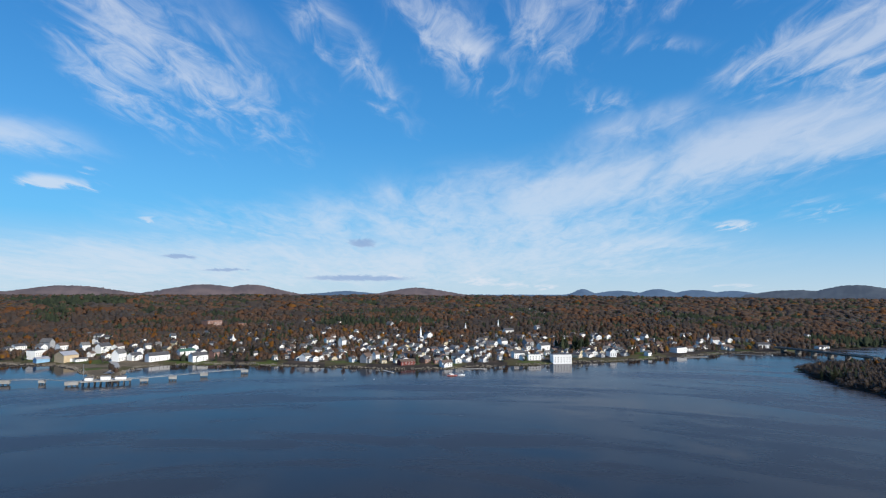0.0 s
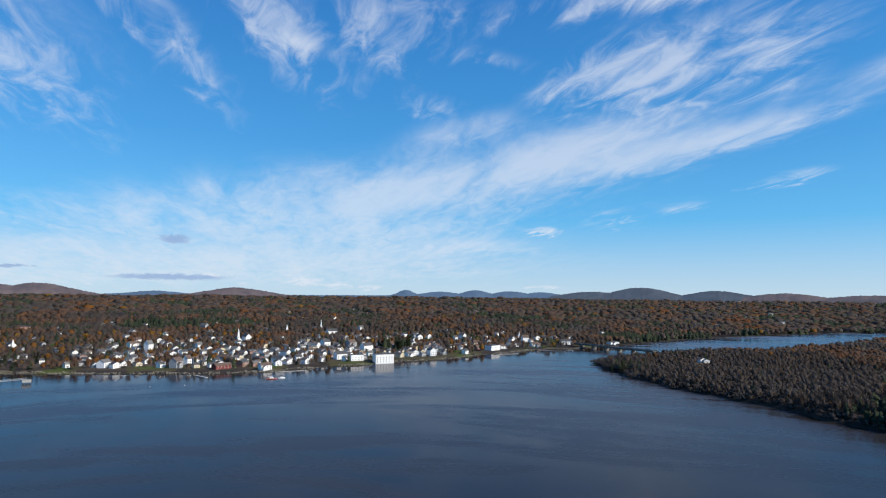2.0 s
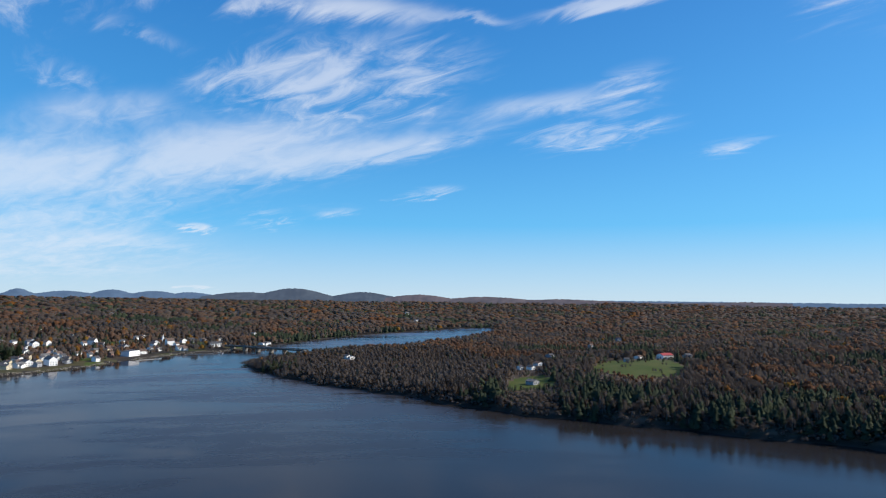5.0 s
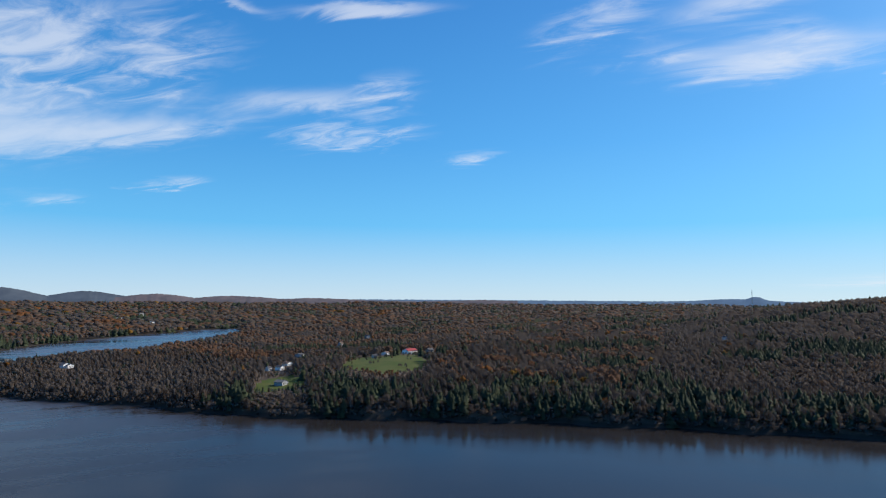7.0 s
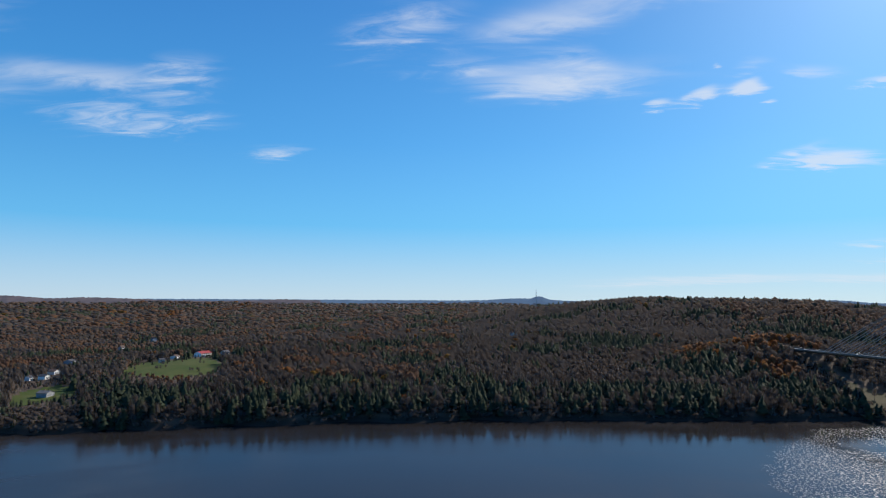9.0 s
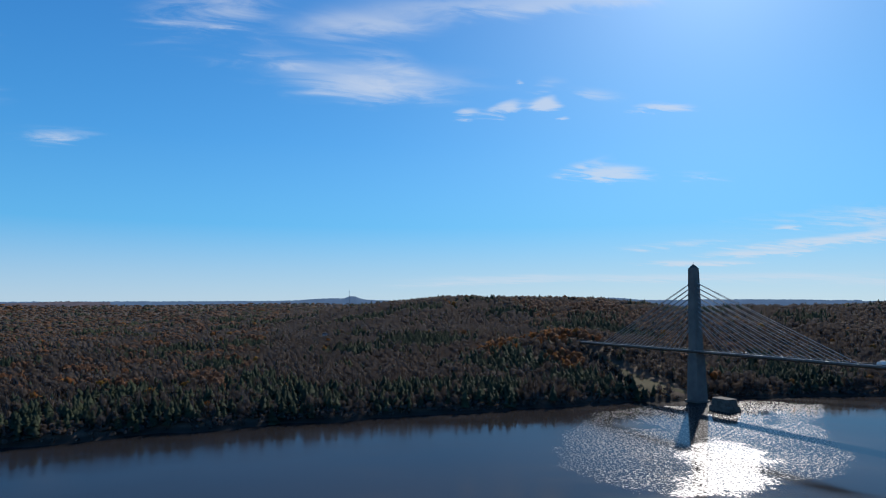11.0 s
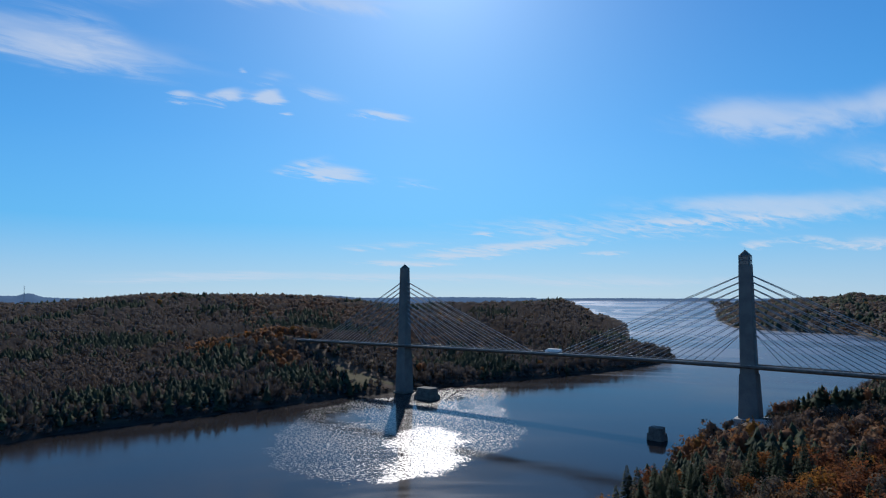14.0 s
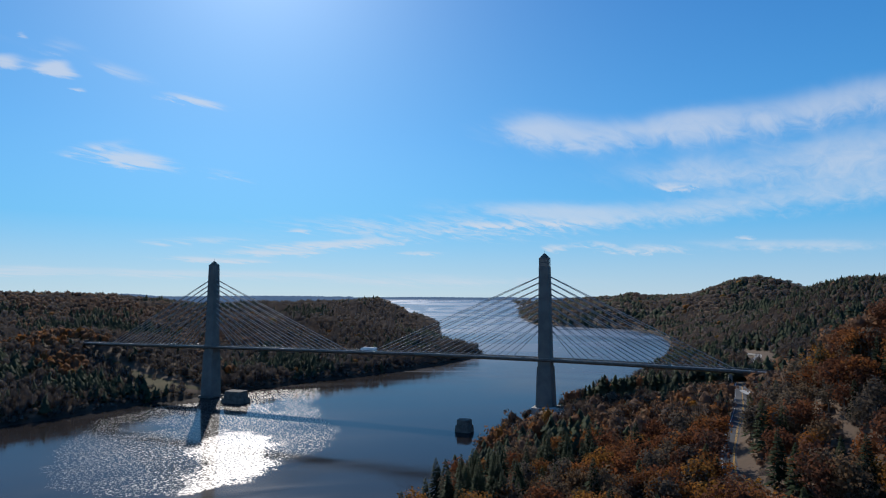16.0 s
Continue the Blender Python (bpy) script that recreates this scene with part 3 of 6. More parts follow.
def ground_sheet():
    rr = np.concatenate((np.linspace(0.5, 150, 12)[:-1], 150 * (4960 / 150) ** np.linspace(0, 1, 230)))
    aa = np.concatenate((np.arange(-46, 186, 0.45), np.arange(186, 314, 4.0)))
    A, Rr = np.meshgrid(np.radians(aa), rr)
    x, y = Rr * np.sin(A), Rr * np.cos(A)
    z = height(x, y)
    v = np.stack((x, y, z), -1).reshape(-1, 3)
    n, m = len(rr), len(aa)
    i, j = np.meshgrid(np.arange(n - 1), np.arange(m), indexing="ij")
    j2 = (j + 1) % m
    f = np.stack((i * m + j, (i + 1) * m + j, (i + 1) * m + j2, i * m + j2), -1).reshape(-1, 4)[:, ::-1]
    me = raw_mesh("ground", v, f, GROUND, True)
    me.materials.append(GRASS)
    c = v[f].mean(1)
    me.materials.append(DRY_GRASS)
    me.materials.append(BARE_EARTH)
    kind = np.zeros(len(f), np.int32)
    for k, p in enumerate(MEADOWS):
        kind[inside_distance(c[:, 0], c[:, 1], p) > 0] = 1 if k < 2 else 3 if k in (5, 6) else 2
    yard = (c[:, 0] > -720) & (c[:, 0] < 640) & (c[:, 1] > 850) & (c[:, 1] < 1500)
    wob = waver(c[:, 0], c[:, 1], 110, 41)
    kind[yard & (wob > 0.1)] = 2
    kind[yard & (wob > 0.55)] = 1
    me.polygons.foreach_set("material_index", kind)
    ob = new("ground", me)
    tagged(ob, "brown autumn forest floor rolling from the shores to the horizon", "ground", kind="structure")


# broken water below the narrows, its fastest tongue, and slick boils in it
RUFFLED = ((541, -514), (470, -445), (412, -395), (350, -361), (319, -308), (317, -276), (305, -248), (304, -209), (309, -190), (335, -165), (380, -150), (470, -190), (565, -270), (582, -344), (574, -377), (588, -430), (582, -471))
RACE = ((443, -305), (407, -319), (361, -305), (345, -280), (309, -259), (307, -231), (308, -203), (318, -190), (342, -221), (365, -240), (404, -254))
BOILS = (((540, -278), (525, -296), (480, -296), (451, -270), (466, -248), (500, -250)), ((418, -248), (398, -254), (355, -240), (349, -230), (385, -233)), ((545, -455), (500, -425), (455, -388), (470, -380), (520, -410)))


def water_sheet():
    rr = np.concatenate(([0.5, 90], np.arange(150, 800, 4.5), np.arange(802, 1250, 9.0), np.linspace(1280, 2400, 9), np.linspace(2500, 4970, 60)))
    aa = np.radians(np.concatenate((np.arange(0, 108, 2.0), np.arange(108, 138, 0.4), np.arange(138, 360, 2.0))))
    A, Rr = np.meshgrid(aa, rr)
    # far out the sheet lifts to meet the horizon
    bay = np.clip((np.degrees(A) - 131) / 4, 0, 1) * np.clip((186 - np.degrees(A)) / 10, 0, 1)
    z = 73.0 * bay * np.clip((Rr - 2400) / 2560, 0, 1) ** 1.6
    x, y = Rr * np.sin(A), Rr * np.cos(A)
    v = np.stack((x, y, z), -1).reshape(-1, 3)
    n, m = len(rr), len(aa)
    i, j = np.meshgrid(np.arange(n - 1), np.arange(m), indexing="ij")
    j2 = (j + 1) % m
    f = np.stack((i * m + j, (i + 1) * m + j, (i + 1) * m + j2, i * m + j2), -1).reshape(-1, 4)[:, ::-1]
    me = raw_mesh("water", v, f, WATER, True)
    ruffle = np.clip((inside_distance(x, y, RUFFLED) + 5) / 20, 0, 1)
    for q in BOILS:
        ruffle *= 1 - 0.45 * np.clip((inside_distance(x, y, q) + 6) / 14, 0, 1)
    race = np.clip((inside_distance(x, y, RACE) + 9) / 25, 0, 1)
    lee = np.clip(1 + (inside_distance(x, y, TOWN_SHORE) + 15) / 130, 0, 1) * (Rr < 1400)
    for name, val in (("ruffle", ruffle), ("race", race), ("lee", lee)):
        at = me.attributes.new(name, "FLOAT", "POINT")
        at.data.foreach_set("value", np.ascontiguousarray(val.ravel(), np.float32))
    ob = new("water", me)
    tagged(ob, "dark blue rippled river water with smooth current streaks", "river", kind="structure")


ground_sheet()
water_sheet()

# ---------------------------------------------------------------- sites: where houses stand (x, y, width, height, kind)
MILL_STREET = (
    (-720, 1060, 19, 8, "w"),
    (-710, 1071, 25, 11, "w"),
    (-622, 978, 24, 13, "w4"),
    (-669, 1065, 19, 12, "w"),
    (-670, 1083, 24, 19, "g"),
    (-556, 946, 27, 15, "T"),
    (-588, 938, 20, 8, "B"),
    (-635, 1067, 21, 13, "w"),
    (-537, 948, 22, 6, "w"),
    (-593, 1059, 17, 15, "w"),
    (-552, 1040, 31, 17, "w"),
    (-481, 951, 26, 19, "w"),
    (-535, 1053, 26, 12, "w"),
    (-464, 964, 25, 12, "w"),
    (-427, 958, 43, 14, "w"),
    (-481, 1013, 18, 10, "w"),
    (-488, 1058, 14, 10, "w"),
    (-481, 1079, 12, 9, "g"),
    (-447, 1037, 15, 10, "c"),
    (-459, 1093, 14, 11, "c"),
    (-515, 1217, 13, 15, "w"),
    (-406, 1011, 31, 10, "G"),
    (-415, 1063, 20, 11, "w"),
    (-382, 1012, 19, 10, "w"),
)
WATER_STREET = (
    (-366, 958, 33, 14, "w"),
    (-356, 1000, 20, 12, "p"),
    (-519, 1434, 46, 29, "I"),
    (-466, 1469, 23, 17, "I"),
    (-393, 1449, 14, 11, "w"),
    (-375, 1462, 10, 7, "w"),
    (-625, 1191, 16, 11, "w"),
    (-658, 1224, 20, 11, "w"),
    (-714, 1294, 14, 11, "w"),
    (-611, 1126, 13, 12, "w"),
    (-240, 1095, 12, 14, "w"),
    (-205, 956, 20, 12, "w"),
    (-190, 947, 12, 9, "w"),
    (-218, 961, 9, 7, "w"),
    (-243, 1352, 12, 15, "g"),
    (-212, 1195, 24, 11, "w"),
    (-202, 1111, 16, 8, "w"),
    (-182, 1017, 15, 11, "g"),
    (-353, 1615, 15, 9, "w"),
    (-336, 1639, 15, 9, "w"),
    (-180, 1143, 15, 19, "w"),
    (-185, 1365, 12, 12, "w"),
    (-157, 1191, 13, 9, "w"),
    (-112, 935, 19, 15, "g"),
)
MAIN_STREET = (
    (-101, 964, 12, 14, "w"),
    (-103, 1149, 12, 14, "w"),
    (-126, 1520, 19, 16, "g"),
    (-107, 1442, 13, 10, "w"),
    (-68, 1079, 19, 10, "w"),
    (-77, 1267, 11, 9, "g"),
    (-51, 1004, 20, 11, "g"),
    (-51, 912, 29, 8, "R"),
    (-29, 1253, 22, 16, "w"),
    (-17, 1077, 17, 8, "p"),
    (-26, 933, 20, 10, "p"),
    (-5, 1001, 18, 7, "p"),
    (4, 901, 19, 10, "w"),
    (23, 961, 21, 12, "w"),
    (20, 1073, 15, 10, "g"),
    (35, 1037, 15, 11, "w"),
    (53, 996, 12, 9, "w"),
    (63, 1040, 17, 9, "g"),
    (73, 1368, 15, 7, "w"),
    (89, 1326, 12, 9, "w"),
    (60, 1176, 13, 8, "w"),
    (87, 1146, 23, 10, "w"),
    (108, 1160, 21, 15, "w"),
    (143, 1394, 28, 15, "w"),
)
CHURCH_STREET = (
    (119, 1513, 22, 8, "w"),
    (193, 1803, 10, 13, "w"),
    (157, 1304, 24, 9, "g"),
    (116, 995, 23, 13, "w"),
    (138, 976, 21, 9, "F"),
    (153, 1151, 25, 15, "g"),
    (174, 1108, 30, 14, "w"),
    (217, 1470, 19, 11, "w"),
    (187, 1312, 14, 10, "w"),
    (204, 1293, 12, 9, "w"),
    (222, 1295, 10, 10, "w"),
    (177, 961, 30, 13, "W"),
    (200, 1120, 16, 6, "R"),
    (230, 1122, 15, 10, "g"),
    (231, 1024, 19, 8, "w"),
    (213, 1015, 15, 8, "c"),
    (-228, 2222, 20, 10, "w"),
    (78, 2116, 23, 8, "w"),
    (77, 1892, 17, 8, "w"),
    (107, 1842, 16, 8, "w"),
    (306, 2245, 16, 10, "w"),
    (321, 2057, 23, 9, "w"),
    (-63, 1640, 12, 9, "w"),
    (-19, 1581, 13, 8, "w"),
)
HILL_STREET = (
    (8, 1481, 13, 9, "g"),
    (35, 1277, 14, 9, "w"),
    (-258, 1585, 12, 9, "w"),
    (-182, 1256, 11, 9, "w"),
    (-137, 1210, 11, 9, "g"),
    (-130, 1351, 12, 10, "w"),
    (243, 1037, 21, 10, "w"),
    (272, 1034, 22, 14, "w"),
    (408, 1701, 16, 10, "w"),
    (389, 1570, 15, 9, "w"),
    (431, 1667, 13, 8, "w"),
    (444, 1597, 12, 8, "g"),
    (315, 1300, 15, 12, "w"),
    (338, 1315, 12, 10, "w"),
    (389, 1284, 13, 10, "w"),
    (410, 1302, 15, 13, "w"),
    (336, 1049, 13, 9, "w"),
    (409, 1210, 14, 10, "p"),
    (435, 1218, 15, 12, "g"),
    (406, 1105, 28, 9, "W"),
    (509, 1357, 14, 8, "w"),
    (532, 1383, 11, 7, "w"),
    (469, 1320, 12, 8, "w"),
    (436, 1132, 16, 9, "w"),
)
EAST_STREET = (
    (466, 1176, 12, 10, "w"),
    (515, 1278, 19, 11, "w"),
    (532, 1249, 18, 16, "w"),
    (524, 1182, 20, 10, "w"),
    (538, 1233, 12, 9, "w"),
    (521, 1157, 12, 9, "g"),
    (575, 1287, 14, 10, "w"),
    (595, 1291, 13, 10, "w"),
    (602, 1203, 30, 11, "w"),
    (676, 1323, 18, 12, "w"),
    (760, 1378, 14, 10, "w"),
    (796, 1398, 15, 10, "w"),
    (710, 1199, 40, 6, "w"),
    (614, 2226, 38, 9, "w"),
    (683, 2260, 35, 7, "w"),
    (725, 2142, 17, 9, "w"),
    (630, 814, 13, 7, "w"),
    (632, 807, 10, 6, "w"),
    (676, 508, 7, 6, "w"),
    (684, 496, 9, 6, "w"),
    (722, 512, 11, 6, "w"),
    (575, 415, 12, 6, "g"),
    (873, 596, 17, 7, "g"),
    (1111, 662, 12, 9, "g"),
)
ISLAND_ROAD = (
    (1302, 706, 11, 9, "g"),
    (836, 441, 8, 6, "g"),
    (921, 423, 24, 8, "D"),
    (908, 459, 15, 6, "w"),
    (987, 480, 10, 6, "g"),
    (930, 393, 15, 9, "g"),
    (1752, 1992, 37, 13, "w"),
    (1931, 2073, 22, 22, "w"),
    (1218, 1618, 17, 11, "w"),
    (1293, 1682, 18, 11, "w"),
    (1342, 1658, 26, 9, "c"),
    (1662, 1733, 19, 12, "w"),
    (2957, 3441, 37, 18, "w"),
    (1237, -45, 7, 6, "w"),
)
HOUSES = MILL_STREET + WATER_STREET + MAIN_STREET + CHURCH_STREET + HILL_STREET + EAST_STREET + ISLAND_ROAD
more_ = random.Random(12)
EXTRA = []
while len(EXTRA) < 240:
    # small houses filling in between the streets
    if len(EXTRA) < 150:
        x_, y_ = more_.gauss(60, 290), 945 + abs(more_.gauss(0, 240))
    else:
        x_, y_ = more_.gauss(120, 170), 925 + abs(more_.gauss(0, 110))
    kind_ = more_.choice("wwwwwwgcp")
    if float(inside_distance(np.array([x_]), np.array([y_]), TOWN_SHORE)[0]) < 35 or min(math.hypot(x_ - q[0], y_ - q[1]) for q in HOUSES + tuple(EXTRA)) < 16:
        continue
    EXTRA.append((x_, y_, more_.uniform(8, 14), more_.uniform(6.5, 9.5), kind_))
STEEPLES = ((-43, 1241, 27, 8), (50, 1413, 20, 9), (128, 1480, 28, 7), (540, 1300, 18, 7), (-401, 1222, 16, 6))
ROAD = ((100, -512), (94, -480), (86, -440), (79, -405), (74, -375), (70, -345), (65, -315), (60, -286), (54, -262), (45, -242), (33, -224), (14, -206), (-20, -190))
BRIDGE_W, BRIDGE_E = Vector((244.6, -481.4, 0)), Vector((588.7, -398.7, 0))
AXIS = (BRIDGE_E - BRIDGE_W).normalized()
SIDE = Vector((-AXIS.y, AXIS.x, 0))
LOT_ROAD = ((60, -545), (84, -610), (110, -665), (122, -700), (128, -745), (160, -800), (190, -850))


def near_line(x, y, pts):
    d = np.full(np.shape(x), 1e9)
    for (ax, ay), (bx, by) in zip(pts, pts[1:]):
        ex, ey = bx - ax, by - ay
        t = np.clip(((x - ax) * ex + (y - ay) * ey) / (ex * ex + ey * ey), 0, 1)
        d = np.minimum(d, np.hypot(x - ax - t * ex, y - ay - t * ey))
    return d


def open_land(x, y):
    """True where no tree grows: yards, meadows, roads, the bridge."""
    bare = np.zeros(np.shape(x), bool)
    for hx, hy, w, h, kind in HOUSES + tuple(EXTRA):
        if kind == "I":
            bare |= np.hypot(x - hx, y - hy) < w * 0.5
            continue
        r = math.hypot(hx, hy)
        front = 1 - (20 + 0.014 * r) / r
        bare |= near_line(x, y, ((hx, hy), (hx * front, hy * front))) < w * 0.45 + 1.5
    for hx, hy, w, h in STEEPLES:
        bare |= np.hypot(x - hx, y - hy) < 14
    for p in MEADOWS:
        bare |= (inside_distance(x, y, p) > 1) & (waver(x, y, 37, 51) < 0.62)
    bare |= near_line(x, y, ROAD) < 6.2
    bare |= near_line(x, y, LOT_ROAD) < 13
    e = BRIDGE_E + AXIS * 330
    bare |= near_line(x, y, ((BRIDGE_W.x - 200, BRIDGE_W.y - 48), (e.x, e.y))) < 13
    bare |= np.hypot(x - BRIDGE_W.x, y - BRIDGE_W.y) < 20
    bare |= near_line(x, y, ((BRIDGE_W.x, BRIDGE_W.y), (197, -458))) < 12
    bare |= near_line(x, y, ((BRIDGE_W.x, BRIDGE_W.y), (224, -440))) < 12
    bare |= np.hypot(x - 95, y + 462) < 16
    bare |= near_line(x, y, ((214, -442), (190, -408))) < 9
    return bare


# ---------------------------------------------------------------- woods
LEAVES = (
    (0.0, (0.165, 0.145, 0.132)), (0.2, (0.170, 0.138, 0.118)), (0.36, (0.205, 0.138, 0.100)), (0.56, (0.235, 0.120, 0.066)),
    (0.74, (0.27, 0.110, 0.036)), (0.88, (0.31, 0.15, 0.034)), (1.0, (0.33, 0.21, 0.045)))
NEEDLES = ((0.0, (0.034, 0.046, 0.030)), (0.5, (0.048, 0.062, 0.037)), (1.0, (0.072, 0.086, 0.046)))
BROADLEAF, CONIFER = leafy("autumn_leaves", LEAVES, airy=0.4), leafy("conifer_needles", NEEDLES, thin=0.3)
BARK = worn("grey_bark", (0.16, 0.14, 0.12), (0.09, 0.075, 0.06), 0.5, 3.0, 0.95)
PALE_BARK = worn("pale_birch_bark", (0.34, 0.31, 0.27), (0.20, 0.18, 0.15), 0.5, 3.0, 0.9)


def lump(r, v, f, size):
    """The loose mass of boughs at the heart of a crown."""
    i = len(v)
    v.append(np.array((r.normal(0, 0.04), r.normal(0, 0.04), 0.64 + size * r.uniform(0.9, 1.2))))
    for z, q in ((0.6 + size * 0.5, size), (0.36, size * 0.95)):
        for k in range(5):
            w = (k + (0.5 if z < 0.5 else 0)) * math.tau / 5 + r.uniform(-0.3, 0.3)
            e = q * r.uniform(0.75, 1.2)
            v.append(np.array((e * math.cos(w), e * math.sin(w), z + r.uniform(-0.06, 0.06))))
    for k in range(5):
        k2 = (k + 1) % 5
        f += [(i, i + 1 + k, i + 1 + k2), (i + 1 + k, i + 6 + k, i + 1 + k2), (i + 1 + k2, i + 6 + k, i + 6 + k2)]


def leafy_template(r, leaves, size, heart):
    """Loose leaf clumps, here and there a gap; unit height, standing on zero."""
    v, f = [], []
    lobes = [(r.uniform(-0.24, 0.24), r.uniform(-0.24, 0.24), r.uniform(0.42, 0.78), r.uniform(0.15, 0.3)) for k in range(7)]
    for k in range(leaves):
        cx, cy, cz, rad = lobes[k % 7]
        d = r.normal(size=3)
        d /= np.linalg.norm(d)
        if d[2] < -0.4:
            d[2] *= -0.6
        c = np.array((cx, cy, cz)) + d * rad * r.uniform(0.6, 1.15)
        n = d + r.normal(size=3) * 0.55
        n /= np.linalg.norm(n)
        a = np.cross(n, (0.3, 0.2, 0.9))
        a /= np.linalg.norm(a)
        b = np.cross(n, a)
        turn, s = r.uniform(0, math.tau), size * r.uniform(0.5, 1.4)
        i = len(v)
        for q in range(3):
            w = turn + q * math.tau / 3 + r.uniform(-0.5, 0.5)
            v.append(c + (a * math.cos(w) + b * math.sin(w)) * s * r.uniform(0.7, 1.2))
        f.append((i, i + 1, i + 2))
    lump(r, v, f, heart)
    return np.array(v), np.array(f)


def twiggy_template(r, twigs, long, thick, heart):
    """A bare crown: fine sprays of twigs that fan up and out from the stem into a rounded head."""
    v, f = [], []
    for k in range(twigs):
        a, lift = r.uniform(0, math.tau), r.uniform(0.05, 1.0) ** 0.8
        reach = 0.36 * math.sqrt(max(0.03, 1 - (lift * 0.92) ** 2)) * r.uniform(0.55, 1.1)
        tip = np.array((reach * math.cos(a), reach * math.sin(a), 0.42 + 0.56 * lift * r.uniform(0.88, 1.06)))
        p = np.array((tip[0] * 0.4, tip[1] * 0.4, tip[2] - r.uniform(0.7, 1.1) * long))
        s = np.cross(tip - p, r.normal(size=3))
        s /= np.linalg.norm(s)
        w = thick * r.uniform(0.6, 1.3)
        i = len(v)
        v += [p, tip + s * w, tip - s * w]
        f.append((i, i + 1, i + 2))
    lump(r, v, f, heart)
    return np.array(v), np.array(f)


def spruce_template(r, tiers, sides):
    """Ragged whorls on a narrow cone; some heads blunt like old pines."""
    v, f = [], []
    blunt = r.uniform(0.0, 0.5)
    for t in range(tiers):
        q0 = t / tiers
        z0 = 0.06 + 0.8 * q0
        z1 = min(1.0, z0 + 1.35 / tiers)
        rad = 0.25 * (1 - 0.86 * q0 ** (1 + 1.6 * blunt))
        ox, oy = r.normal(0, 0.02 + 0.03 * blunt, 2)
        i = len(v)
        v.append(np.array((ox, oy, z1)))
        for k in range(sides):
            w = (k + 0.5 * (t % 2)) * math.tau / sides + r.uniform(-0.25, 0.25)
            q = rad * r.uniform(0.5, 1.3)
            v.append(np.array((ox + q * math.cos(w), oy + q * math.sin(w), z0 + r.uniform(-0.06, 0.06))))
        for k in range(sides):
            f.append((i, i + 1 + k, i + 1 + (k + 1) % sides))
    return np.array(v), np.array(f)


def plant(r, templates, x, y, z, tall, wide, tint):
    """All trees of one sort as arrays of points, faces and tints."""
    V, F, T, N, at = [], [], [], [], 0
    pick = r.randint(len(templates), size=len(x))
    for k, (tv, tf) in enumerate(templates):
        m = np.where(pick == k)[0]
        if not len(m):
            continue
        w = r.uniform(0, math.tau, len(m))
        c, s = np.cos(w)[:, None], np.sin(w)[:, None]
        vx = (tv[:, 0] * c - tv[:, 1] * s) * wide[m][:, None] + x[m][:, None]
        vy = (tv[:, 0] * s + tv[:, 1] * c) * wide[m][:, None] + y[m][:, None]
        vz = tv[:, 2] * tall[m][:, None] + z[m][:, None]
        V.append(np.stack((vx, vy, vz), -1).reshape(-1, 3))
        F.append((tf[None] + (np.arange(len(m)) * len(tv))[:, None, None]).reshape(-1, 3) + at)
        T.append(np.repeat(tint[m], len(tv)))
        rn = tv - np.array((0, 0, 0.42))
        rn = rn / (np.linalg.norm(rn, axis=1)[:, None] + 1e-6)
        N.append(np.stack((rn[:, 0] * c - rn[:, 1] * s, rn[:, 0] * s + rn[:, 1] * c, rn[:, 2] + 0 * c), -1).reshape(-1, 3))
        at += len(m) * len(tv)
    return np.concatenate(V), np.concatenate(F), np.concatenate(T), np.concatenate(N)


def spots(r, r0, r1, near, rel, a0=-42.0, a1=184.0):
    xs, ys = [], []
    d = r0
    while d < r1:
        s = max(near, rel * d)
        n = int(radians(a1 - a0) * d / s)
        a = np.radians(a0 + (np.arange(n) + r.uniform(-0.8, 0.8, n)) * (a1 - a0) / n)
        q = d + r.uniform(-1.0, 1.0, n) * s
        xs.append(q * np.sin(a))
        ys.append(q * np.cos(a))
        d += s * 0.95
    return np.concatenate(xs), np.concatenate(ys)


